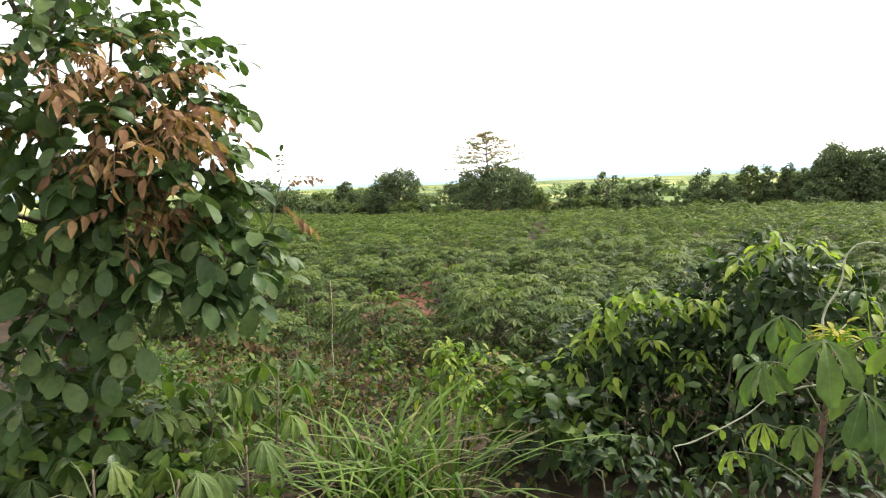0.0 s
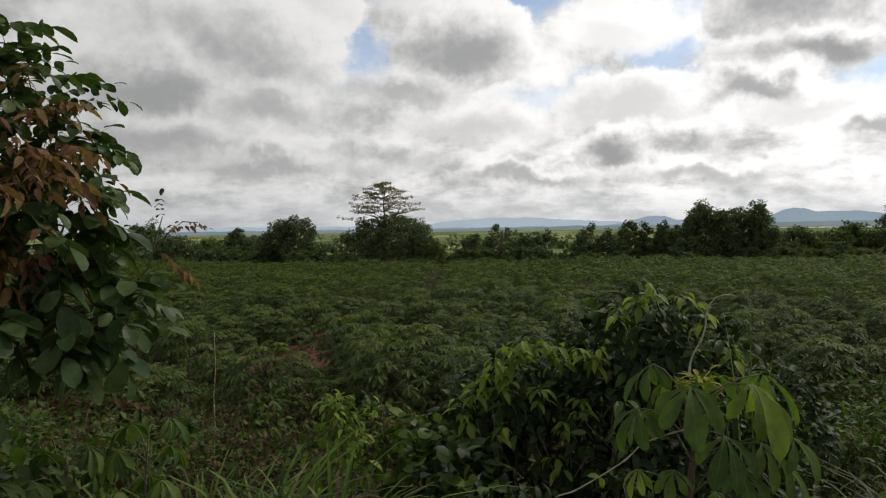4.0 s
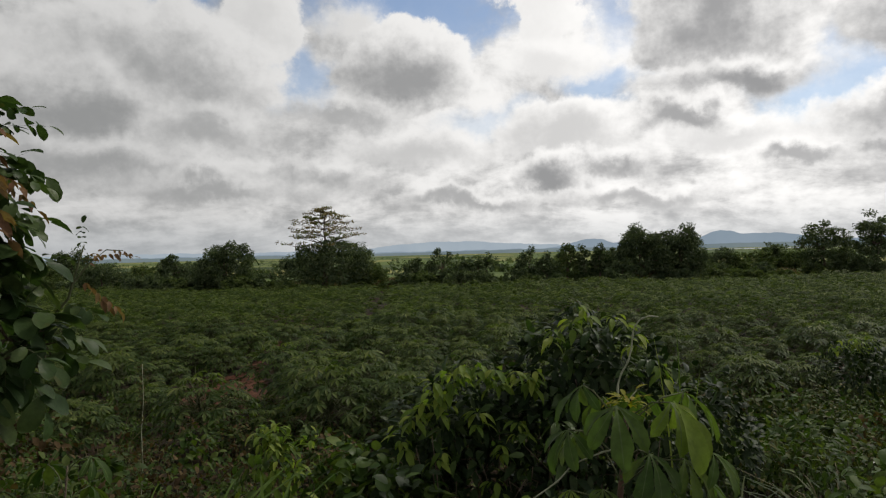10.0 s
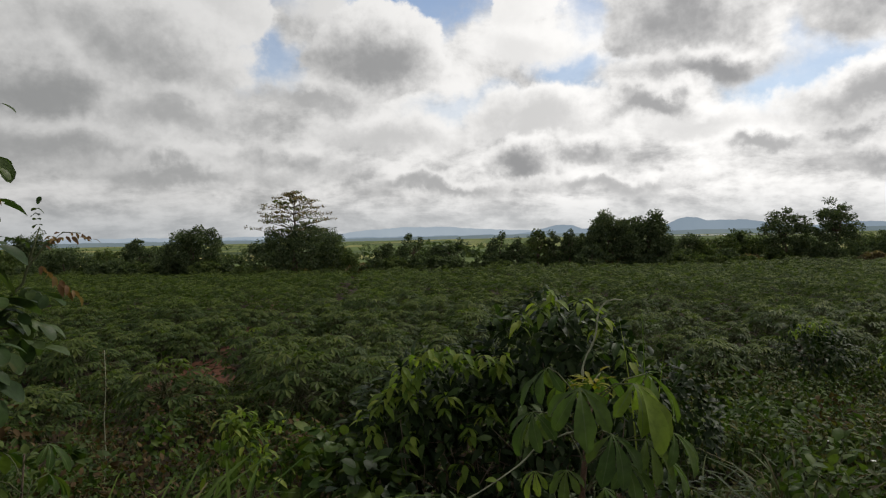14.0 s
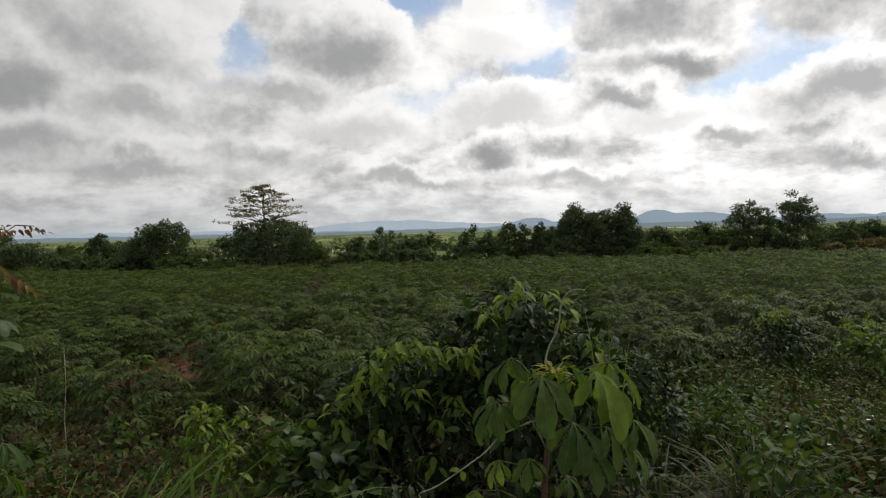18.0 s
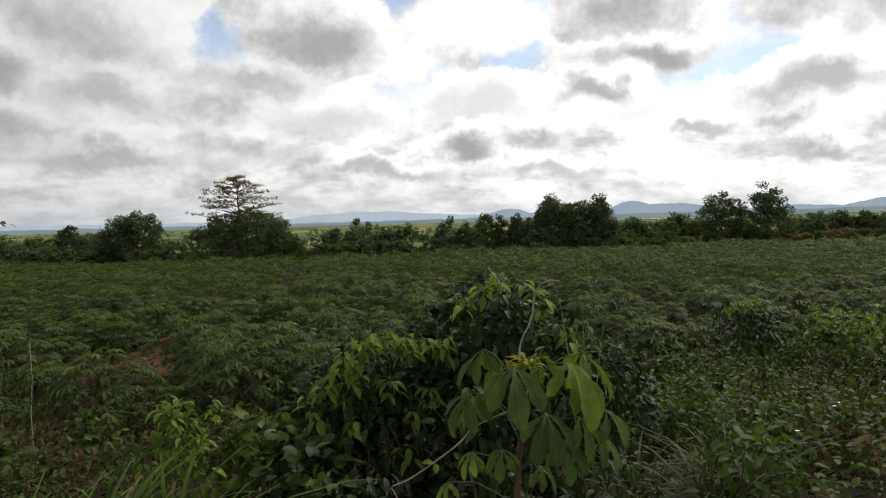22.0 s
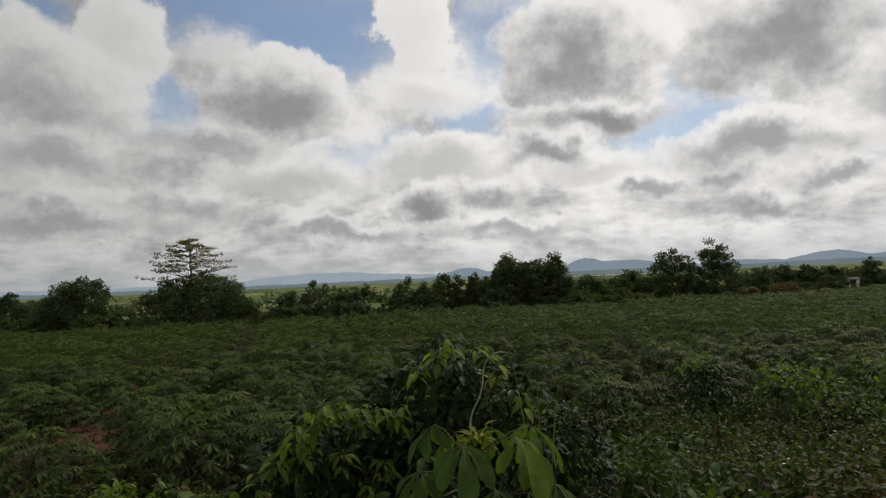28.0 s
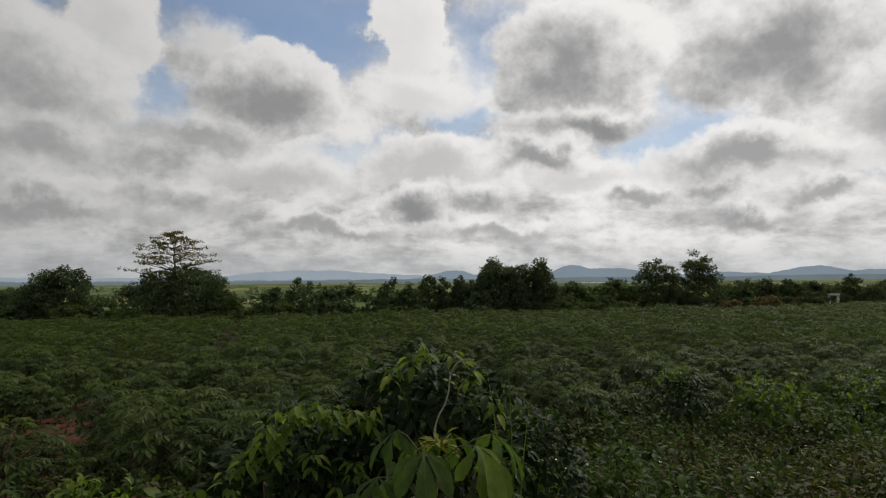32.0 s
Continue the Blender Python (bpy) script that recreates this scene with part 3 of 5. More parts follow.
# ---- the hedge along the field's far edge ----
def trunk_and_limbs(height, thick, ends, mat, parent):
    base = wander((0, 0, -0.25), (0, 0, height), 6, 0.02 * height)
    part("trunk", mesh_of("trunk", *tube(base, np.linspace(thick, thick * 0.35, 6), 7), (mat,), smooth=True), parent)
    for e in ends:
        k = rng.integers(2, 5)
        part("limb", mesh_of("limb", *tube(wander(base[k], e, 4, 0.06 * height), np.linspace(thick * 0.45, thick * 0.1, 4), 5), (mat,), smooth=True), parent)


def domed_tree(name, width, height, mat, label, category, leaf=0.2, clumps=70, per=30, low=0.12, peaks=((0.0, 1.0),), template=LOZENGE, where=None, turn=0.0, bark=BARK):
    """A tree or bush with an uneven crown of many leaf clumps; peaks give where (as a share of the width) and how high its domes stand."""
    x, y = where
    clumps = int(clumps * 1.45)
    e = empty(name, x, y, float(ground_z(x, y)), turn)
    u = rng.uniform(-0.5, 0.5, clumps)
    dep = rng.uniform(-0.5, 0.5, clumps) * 0.8
    top = np.zeros(clumps)
    for at, high in peaks:
        top = np.maximum(top, high * np.sqrt(np.clip(1 - ((u - at) / (0.62 if len(peaks) == 1 else 0.42)) ** 2, 0.03, 1)))
    top *= np.clip(1 - (dep / 0.62) ** 2, 0.25, 1) ** 0.4 * rng.uniform(0.88, 1.05, clumps)
    share = rng.uniform(0, 1, clumps) ** 0.5
    z = height * (low + np.maximum(top - low - 0.04, 0.0) * share)
    clumps_at = np.stack([u * width, dep * width * 0.75, np.maximum(z, 0.15)], 1)
    c = clumps_at
    r = rng.uniform(0.036, 0.095, clumps) * (width + height) / 1.6
    part("crown", mesh_of("crown", *clump_leaves(c, r, int(per * 2.3), leaf * 0.9, template, 0.65), (mat,)), e)
    trunk_and_limbs(height * 0.6, 0.03 * height, c[rng.choice(clumps, 5, replace=False)], bark, e)
    return tagged(e, label, category)


def at_az(deg, y):
    return math.tan(radians(deg)) * y, y


def tiered_tree():
    """A young tree whose flat tiers of foliage rise above a rounded thicket."""
    x, y = at_az(-12.7, 53.5)
    e = empty("tiered_tree", x, y, float(ground_z(x, y)))
    trunk = wander((0, 0, -0.25), (0.1, 0, 7.0), 9, 0.06)
    limbs, centres, radii = [tube(trunk, np.linspace(0.16, 0.03, 9), 8)], [], []
    for h, reach, count in ((3.7, 3.5, 10), (4.5, 3.2, 10), (5.1, 2.9, 10), (5.7, 2.6, 9), (6.25, 2.1, 8), (6.75, 1.5, 6), (7.15, 0.7, 4)):
        for k in range(count):
            a = 2 * math.pi * (k + rng.random() * 0.6) / count
            reach_k = reach * rng.uniform(0.65, 1.05)
            end = np.array([math.cos(a) * reach_k, math.sin(a) * reach_k, h + 0.12 * reach_k + rng.uniform(-0.15, 0.15)])
            limbs.append(tube(wander((0, 0, h - 0.35), end, 5, 0.05, -0.05), np.linspace(0.035, 0.01, 5), 5))
            for s in (0.45, 0.62, 0.78, 0.92, 1.03):
                centres.append(end * (s, s, 1) + (rng.uniform(-0.12, 0.12), rng.uniform(-0.12, 0.12), rng.uniform(-0.05, 0.1)))
                radii.append(rng.uniform(0.16, 0.34))
    part("trunk", mesh_of("trunk", *merged(*limbs), (BARK,), smooth=True), e, "slender grey-brown trunk with flat tiers of limbs")
    centres, radii = np.array(centres), np.array(radii)
    v, f = clump_leaves(centres, radii, 16, 0.15, LOZENGE, 0.3)
    each = np.repeat(rng.random(len(centres)) < 0.50 + 0.35 * (centres[:, 2] > 5.2), 16 * 2)
    part("crown", mesh_of("crown", v, f, (TIER_LEAF, HEDGE_BROWN), each.astype(int)), e, "green and bronze leaves in flat tiers")
    return tagged(e, "slender tree with flat tiers of bronze-green foliage above a thicket", "tree")


tiered_tree()
domed_tree("thicket", 7.2, 5.0, HEDGE_LEAF, "dense dark green thicket wrapped round a tiered tree", "bush", 0.2, 150, 34, 0.03, ((-0.24, 0.82), (0.08, 1.0), (0.34, 0.84)), where=at_az(-12.6, 52.8))
domed_tree("creeper_mound", 3.4, 2.9, HEDGE_LIGHT, "lighter green creeper mound at the thicket's side", "bush", 0.2, 60, 26, 0.02, where=at_az(-8.9, 52.4))
domed_tree("round_bush_tree", 5.0, 5.0, HEDGE_LEAF, "round dark green bushy tree at the field's edge", "tree", 0.2, 120, 34, 0.05, ((-0.1, 0.9), (0.2, 1.0)), where=at_az(-21.2, 56))
domed_tree("spreading_tree", 4.0, 5.5, HEDGE_LEAF, "broad dark tree with two spreading crowns", "tree", 0.2, 170, 30, 0.06, ((-0.12, 1.0), (0.24, 0.9)), LOZENGE, at_az(15.5, 56))
domed_tree("spreading_tree", 4.0, 5.4, HEDGE_LEAF, "broad dark tree beside its twin", "tree", 0.2, 170, 30, 0.06, ((0.12, 1.0), (-0.24, 0.9)), LOZENGE, at_az(18.7, 56.5))
domed_tree("open_crowned_tree", 4.2, 5.6, HEDGE_LEAF, "tall tree with an open leafy crown", "tree", 0.21, 84, 28, 0.10, ((0.0, 1.0),), where=at_az(29.3, 57))
domed_tree("open_crowned_tree", 4.0, 6.7, HEDGE_LEAF, "tallest open-crowned tree of the far hedge", "tree", 0.21, 92, 28, 0.1, ((0.0, 1.0), (0.3, 0.75)), where=at_az(32.5, 57))
for deg, y, w, h, mat in ((5.8, 57, 2.0, 3.1, HEDGE_LEAF), (9.2, 57, 1.5, 3.8, HEDGE_LIGHT), (10.6, 57, 1.1, 3.3, HEDGE_LEAF), (12.0, 57, 1.1, 3.4, HEDGE_LEAF), (13.1, 57.5, 1.0, 3.0, HEDGE_LEAF),
                          (7.4, 56, 1.6, 2.6, HEDGE_LEAF), (-2.1, 57, 2.2, 3.2, HEDGE_LEAF), (-4.6, 57, 2.0, 2.6, HEDGE_LEAF), (1.0, 58, 1.6, 2.5, HEDGE_LEAF), (0.0, 58, 1.3, 2.2, HEDGE_LEAF)):
    domed_tree("slender_tree", w * 1.15, h * 1.2, mat, "slender young tree in the far hedge", "tree", 0.19, 34, 24, 0.1, where=at_az(deg, y))
domed_tree("lone_tree", 3.4, 5.2, HEDGE_LEAF, "small round lone tree standing on the plain", "tree", 0.5, 26, 14, 0.3, where=at_az(2.0, 160))
domed_tree("dark_tree", 5.0, 5.4, HEDGE_LEAF, "dark round tree behind the far hedge", "tree", 0.24, 90, 26, 0.1, where=at_az(-32.6, 72))
domed_tree("dark_bush", 3.0, 4.0, HEDGE_LEAF, "dark green bush at the field's edge", "bush", 0.2, 60, 28, 0.05, where=at_az(-25.2, 62))
domed_tree("dark_bush", 5.5, 3.3, HEDGE_LEAF, "dark green bush at the field's edge", "bush", 0.2, 90, 28, 0.03, where=at_az(-30.5, 60))
for deg, y, w, h in ((37.5, 60, 2.6, 3.1), (39.3, 60, 2.8, 3.2), (41.0, 61, 2.6, 3.0), (43.5, 66, 3.4, 3.5), (46.0, 67, 3.6, 3.4), (49.0, 68, 4.0, 3.6), (36.0, 59, 2.2, 2.4), (52.5, 68, 4.2, 3.6)):
    domed_tree("hedge_tree", w * 1.1, h * 1.1, HEDGE_LEAF, "dark bushy tree of the hedge beyond the crop", "tree", 0.21, 60, 28, 0.03, where=at_az(deg, y))

# a second line of trees behind, where no plain shows through
BEHIND = [domed_tree("back_hedge_tree", 3.2, 3.3, HEDGE_LEAF, "bushy tree in the second line of the hedge", "tree", 0.22, 60, 20, 0.03, where=at_az(22.0, 64)),
          domed_tree("back_hedge_tree", 3.6, 3.0, HEDGE_LIGHT, "paler bushy tree in the second line of the hedge", "tree", 0.22, 60, 20, 0.03, where=at_az(24.5, 66))]
for b in BEHIND:
    tagged(b, group="second line of hedge trees")
for k, deg in enumerate((20.5, 23.2, 25.8, 27.2, 30.6, 34.6, 36.2, 38.4, 40.5, 42.6, 44.8, 47.2, 49.6, 51.5, -24.0, -27.5, -31.5, -34.5, 12.4, 14.0)):
    x, y = at_az(deg, 63 + 7 * rng.random())
    copy_thing(BEHIND[k % 2], pose(x, y, float(ground_z(x, y)), 0, 0, rng.uniform(0, 360)) @ Matrix.Scale(rng.uniform(0.85, 1.12), 4))

# low shrubs close the hedge from end to end
SHRUBS = []
for k, (w, h, mat) in enumerate(((2.2, 1.3, HEDGE_LEAF), (2.6, 1.6, HEDGE_LEAF), (2.0, 1.1, HEDGE_LIGHT), (2.4, 1.8, HEDGE_LEAF), (1.8, 1.0, HEDGE_BROWN), (2.4, 1.4, HEDGE_LIGHT))):
    SHRUBS.append(domed_tree("hedge_shrub", w, h, mat, ("low dark green shrub", "low dark green shrub", "low pale green shrub", "rounded dark green shrub", "low brownish scrub", "low pale green shrub")[k] + " at the edge of the crop",
                             "shrub", 0.17, 36, 26, 0.02, where=at_az(-36 + 3 * k, 57)))
    tagged(SHRUBS[-1], group="shrubs along the far edge of the field")
for k in range(92):
    deg = -37 + 92 * (k + rng.uniform(-0.4, 0.4)) / 92
    y = rng.uniform(54.0, 60) + (9 if deg > 42 or deg < -30 else 0)
    s = rng.uniform(0.8, 1.35) * (1.2 if deg > 19 else 1.0)
    x, y = at_az(deg, y)
    copy_thing(SHRUBS[rng.integers(0, 6)], pose(x, y, float(ground_z(x, y)), 0, 0, rng.uniform(0, 360)) @ Matrix.Scale(s, 4))


def marker_post():
    x, y = at_az(42.3, 62)
    e = empty("marker_post", x, y, float(ground_z(x, y)), -30)
    for sx in (-0.42, 0.42):
        part("post", mesh_of("post", *box(sx - 0.11, -0.11, -0.3, sx + 0.11, 0.11, 1.35), (POST,)), e)
    part("cap", mesh_of("cap", *box(-0.6, -0.16, 1.35, 0.6, 0.16, 1.6), (POST,)), e)
    tagged(e, "weathered pale concrete gatepost frame at the field's edge", "post")


marker_post()


# ---- the cassava field ----
PALM = palm_leaf(7, 125, 0.30, 0.24)
PALM5 = palm_leaf(5, 115, 0.31, 0.22, False)
PALM5_FAR = palm_leaf(5, 115, 0.38, 0.2, False)


def plant_leaves(n, height, spread, size, template):
    """Places, ways and sizes of one plant's leaves: a mound on long leaf stalks, its leaves laid like shingles."""
    a, s = rng.uniform(0, 2 * math.pi, n), rng.uniform(0.03, 1, n) ** 0.55
    z = height * (1.0 - 0.66 * s ** 2.6 + rng.uniform(-0.16, 0.07, n))
    out = np.stack([np.cos(a), np.sin(a), 0 * a], 1)
    places = out * (s * spread)[:, None] + np.stack([0 * a, 0 * a, z], 1)
    b = a + rng.normal(0, 0.35, n)
    ways = np.stack([np.cos(b), np.sin(b), -0.04 - 0.42 * s ** 3 + rng.normal(0, 0.13, n)], 1)
    ups = unit(out * (0.75 * s)[:, None] + rng.normal(0, 0.18, (n, 3)) + (0, 0, 1))
    return places, ways, ups, size * rng.uniform(0.7, 1.2, n)


def cassava_plant(k):
    e = empty("cassava_plant", 0, 0, 0)
    h, w = (0.58, 0.45) if k % 2 else (0.68, 0.49)
    p, d, u, s = plant_leaves(125, h, w, 0.118, PALM)
    stems = [tube(wander((0, 0, -0.1), (0.02, 0.02, h * 0.75), 4, 0.02), (0.014, 0.012, 0.011, 0.008), 5)]
    stems += [tube(wander((0.01, 0.01, h * rng.uniform(0.35, 0.75)), q, 3, 0.01, -0.02), (0.003, 0.0025, 0.002), 3) for q in p]
    part("stem", mesh_of("stem", *merged(*stems), (GREEN_STEM,), smooth=True), e)
    # leaves above nine tenths of the height take the paler material
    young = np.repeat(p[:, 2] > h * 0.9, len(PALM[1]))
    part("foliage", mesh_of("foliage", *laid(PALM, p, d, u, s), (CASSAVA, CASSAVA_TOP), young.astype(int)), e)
    return tagged(e, "knee-high cassava plant with fingered dark green leaves", "cassava plant", "cassava plants in the field")


def path_x(y):
    return -3.85 - 0.10 * np.maximum(y - 26, 0)


def field():
    turn = radians(5)
    i, j = np.meshgrid(np.arange(-85, 86), np.arange(0, 62), indexing="ij")
    u = i.ravel() * 0.78 + rng.normal(0, 0.12, i.size)
    v = 7.6 + j.ravel() * 1.2 + rng.normal(0, 0.08, i.size)
    x, y = u * math.cos(turn) - (v - 30) * math.sin(turn) * 0, v + u * math.sin(turn) * 0.6
    deg = np.degrees(np.arctan2(x, y))
    edge = 53.2 + 9 * smooth01((deg - 40) / 6) + 7 * smooth01((-27 - deg) / 5)
    near_edge = 7.6 + 0.8 * np.sin(x * 0.5) + 0.15 * np.maximum(x - 2, 0)
    keep = (y < edge) & (y > near_edge) & (np.abs(deg) < 52) & (np.abs(x - path_x(y)) > 0.27)
    patch = np.hypot((x + 4.15 + 0.17 * (y - 10.6)) / 0.64, (y - 10.35) / 1.8) > 1.0
    keep &= patch & (rng.random(x.size) > 0.02)
    x, y = x[keep], y[keep]
    vigour = 0.84 + 0.40 * (0.5 + 0.5 * np.sin(x * 0.31 + 1.3 * np.sin(y * 0.21)) * np.sin(y * 0.27 + 0.7)) + rng.normal(0, 0.19, x.size)
    vigour = np.maximum(vigour, 0.5)
    vigour += 0.30 * np.exp(-(((x + 1.2) / 2.2) ** 2 + ((y - 14.5) / 1.6) ** 2))
    order = np.argsort(np.hypot(x, y))
    x, y, vigour = x[order], y[order], vigour[order]
    n_own = 280
    kinds = [cassava_plant(k) for k in range(6)]
    for k in range(n_own):
        m = pose(x[k], y[k], float(ground_z(x[k], y[k])), rng.normal(0, 4), rng.normal(0, 4), rng.uniform(0, 360)) @ Matrix.Scale(vigour[k], 4)
        if k < 6:
            kinds[k].matrix_world = m
        else:
            copy_thing(kinds[k % 6], pose(x[k], y[k], float(ground_z(x[k], y[k])), rng.normal(0, 4), rng.normal(0, 4), rng.uniform(0, 360)) @ Matrix.Scale(vigour[k] / kinds[k % 6].scale[0], 4))
    pieces, young = [], []
    for k in range(n_own, len(x)):
        n, size, tmpl = (76, 0.125, PALM5) if y[k] < 22 else ((42, 0.155, PALM5_FAR) if y[k] < 36 else (28, 0.18, PALM5_FAR))
        p, d, u, s = plant_leaves(n, 0.64 * vigour[k], 0.45 * vigour[k], size, tmpl)
        pieces.append(laid(tmpl, p + (x[k], y[k], float(ground_z(x[k], y[k]))), d, u, s))
        # topmost leaves are paler, as on the separate plants
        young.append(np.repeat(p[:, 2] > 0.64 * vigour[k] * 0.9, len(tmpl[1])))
    v, f = merged(*pieces)
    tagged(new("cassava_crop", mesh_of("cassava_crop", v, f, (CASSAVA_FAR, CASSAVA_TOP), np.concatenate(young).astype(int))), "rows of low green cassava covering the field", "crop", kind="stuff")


field()


# ---- roadside plants ----
PALE_VEIN = leaf_material("leaf_midrib", (0.086, 0.125, 0.046), (0.112, 0.152, 0.059), (0.132, 0.172, 0.073), 0.5, 0.3)
OVATE = blade_leaf(0.56, 0.3, 0.14)
LANCE = blade_leaf(0.36, 0.42, 0.16)
ROUND = blade_leaf(0.82, 0.25, 0.1, (0, 0.18, 0.5, 0.82, 1.0), (0.25, 0.85, 1.0, 0.62, 0.0))
SMALL = blade_leaf(0.6, 0.25, 0.12, (0, 0.35, 0.7, 1.0), (0.1, 0.9, 0.8, 0.0))
LOBE = blade_leaf(0.325, 0.5, 0.2, (0, 0.18, 0.38, 0.58, 0.74, 0.84, 0.90, 0.95, 1.0), (0.06, 0.22, 0.52, 0.84, 1.0, 0.86, 0.74, 0.48, 0.0))
LEAFLET = blade_leaf(0.56, 0.3, 0.12, (0, 0.15, 0.4, 0.7, 0.9, 1.0), (0.12, 0.60, 0.95, 1.0, 0.62, 0.0))


SHARED = {}


def leaf_parts(name, template, key, mat, places, ways, ups, sizes, parent, label=""):
    """Separate leaves that share one mesh, each a part of its own."""
    if (key, mat.name) not in SHARED:
        SHARED[key, mat.name] = mesh_of(name, *template, (mat,), smooth=True)
    ways = unit(ways)
    ups = np.broadcast_to(np.asarray(ups, float), ways.shape)
    side = unit(np.cross(ways, ups) + 1e-6)
    up = np.cross(side, ways)
    for p, a, b, c, s in zip(places, side, ways, up, np.broadcast_to(sizes, len(ways))):
        ob = part(name, SHARED[key, mat.name], parent, label)
        ob.matrix_local = Matrix(((a[0] * s, b[0] * s, c[0] * s, p[0]), (a[1] * s, b[1] * s, c[1] * s, p[1]), (a[2] * s, b[2] * s, c[2] * s, p[2]), (0, 0, 0, 1)))


def gz(x, y):
    return float(ground_z(x, y))


def compound(places, ways, pairs=3, length=0.24, leaflet=0.11, template=OVATE):
    """Feathered leaves: opposite leaflets and an end one along a drooping stalk. Returns leaflets and stalks."""
    places, ways = np.asarray(places, float), unit(ways)
    n = len(places)
    side = unit(np.cross(ways, unit(rng.normal(0, 0.3, (n, 3)) + (0, 0, 1))) + 1e-6)
    scale = rng.uniform(0.75, 1.2, n)
    at, to, size = [], [], []
    for k in range(pairs + 1):
        s = (k + 1) / (pairs + 1)
        p = places + ways * (length * s * scale)[:, None] + np.array([0, 0, -0.25 * length * s * s])
        for sgn in ((-1, 1) if k < pairs else (0,)):
            at.append(p)
            to.append(unit(side * sgn * 1.0 + ways * (0.45 if sgn else 1.0) + rng.normal(0, 0.2, (n, 3)) + (0, 0, -0.38)))
            size.append(leaflet * scale * rng.uniform(0.75, 1.2, n) * (0.8 + 0.35 * s))
    at, to, size = np.concatenate(at), np.concatenate(to), np.concatenate(size)
    leaves = laid(template, at, to, unit(rng.normal(0, 0.35, at.shape) + (0, 0, 1)), size)
    strip = (np.array([(-0.012, 0, 0), (0.012, 0, 0), (0.009, 0.5, -0.06), (-0.009, 0.5, -0.06), (0.004, 1, -0.25), (-0.004, 1, -0.25)]),
             np.array([(0, 1, 2), (0, 2, 3), (3, 2, 4), (3, 4, 5)]))
    return leaves, laid(strip, places, ways, (0, 0, 1), length * scale)


def roadside_tree():
    """The tree at the roadside: crooked reddish stem, boughs of feathered leaves, rust-coloured young growth."""
    root = np.array((-2.62, 2.36, gz(-2.62, 2.36)))
    e = empty("roadside_tree", *root)
    line = [(-2.58, 2.36, root[2] - 0.2), (-2.60, 2.34, 1.35), (-2.64, 2.33, 1.50), (-2.71, 2.32, 1.65), (-2.74, 2.32, 1.79), (-2.77, 2.34, 2.04), (-2.78, 2.35, 2.26), (-2.77, 2.36, 2.42), (-2.71, 2.40, 2.75), (-2.66, 2.36, 3.15), (-2.60, 2.3, 3.6)]
    part("trunk", mesh_of("trunk", *tube(np.array(line) - root, (0.05, 0.044, 0.04, 0.036, 0.034, 0.031, 0.029, 0.027, 0.024, 0.018, 0.008), 10), (RED_BARK,), smooth=True), e, "crooked reddish-brown trunk")
    second = [(-2.60, 2.38, 1.38), (-2.62, 2.40, 1.62), (-2.65, 2.44, 1.91), (-2.56, 2.5, 2.15), (-2.4, 2.5, 2.4)]
    part("stem", mesh_of("stem", *tube(np.array(second) - root, (0.03, 0.027, 0.024, 0.02, 0.01), 8), (RED_BARK,), smooth=True), e)
    # boughs: centre and reach of each leafy mass
    boughs = ((-2.48, 2.15, 3.09, 0.42, 30), (-2.26, 2.32, 3.13, 0.28, 17), (-2.33, 2.24, 2.85, 0.34, 24), (-2.10, 2.36, 2.92, 0.20, 12), (-2.02, 2.40, 2.72, 0.18, 12),
              (-2.02, 2.47, 2.88, 0.15, 6), (-2.22, 2.24, 2.50, 0.38, 30), (-2.00, 2.41, 2.45, 0.22, 14), (-2.60, 2.16, 2.52, 0.36, 22), (-2.74, 2.22, 2.18, 0.28, 16),
              (-2.26, 2.34, 2.22, 0.33, 26), (-2.06, 2.44, 2.14, 0.25, 18), (-1.92, 2.54, 2.09, 0.17, 12), (-1.83, 2.62, 2.05, 0.11, 7), (-2.62, 1.95, 1.72, 0.2, 7),
              (-2.36, 2.24, 1.93, 0.24, 13), (-2.60, 2.14, 1.92, 0.22, 11), (-2.95, 1.95, 3.04, 0.5, 26), (-3.0, 1.95, 2.46, 0.5, 26), (-2.74, 1.98, 3.54, 0.5, 24), (-2.39, 2.22, 3.50, 0.42, 22), (-2.15, 2.55, 2.6, 0.3, 14))
    trunk_line = np.array(line)
    for x, y, z, r, n in boughs:
        n = int(n * (1.15 if z < 2.7 else 0.85))
        c = np.array((x, y, z))
        start = trunk_line[2 + int(np.argmin(np.abs(trunk_line[2:, 2] - (z - 0.25))))]
        limb = part("limb", mesh_of("limb", *merged(tube(wander(start, c, 5, 0.025, 0.02) - root, (0.016, 0.013, 0.011, 0.008, 0.005), 6),
                    *[tube(wander(c, c + unit(rng.normal(size=3)) * r * 0.8, 3, 0.01) - root, (0.005, 0.004, 0.002), 4) for _ in range(6)]), (BARK,), smooth=True), e)
        d = unit(rng.normal(size=(n, 3)))
        p = c + d * (r * rng.uniform(0.15, 0.85, n) ** 0.6)[:, None] * (1, 1, 0.9)
        w = unit(d + (0.15, -0.25, -0.1) + rng.normal(0, 0.4, (n, 3)))
        leaves, stalks = compound(p, w, 3, 0.18, 0.118 if z < 2.6 else 0.09, LEAFLET)
        part("foliage", mesh_of("foliage", leaves[0] - root, leaves[1], (TREE_LEAF,)), limb)
        tagged(part("leaf_stalk", mesh_of("leaf_stalk", stalks[0] - root, stalks[1], (GREEN_STEM,)), limb), kind="stuff")
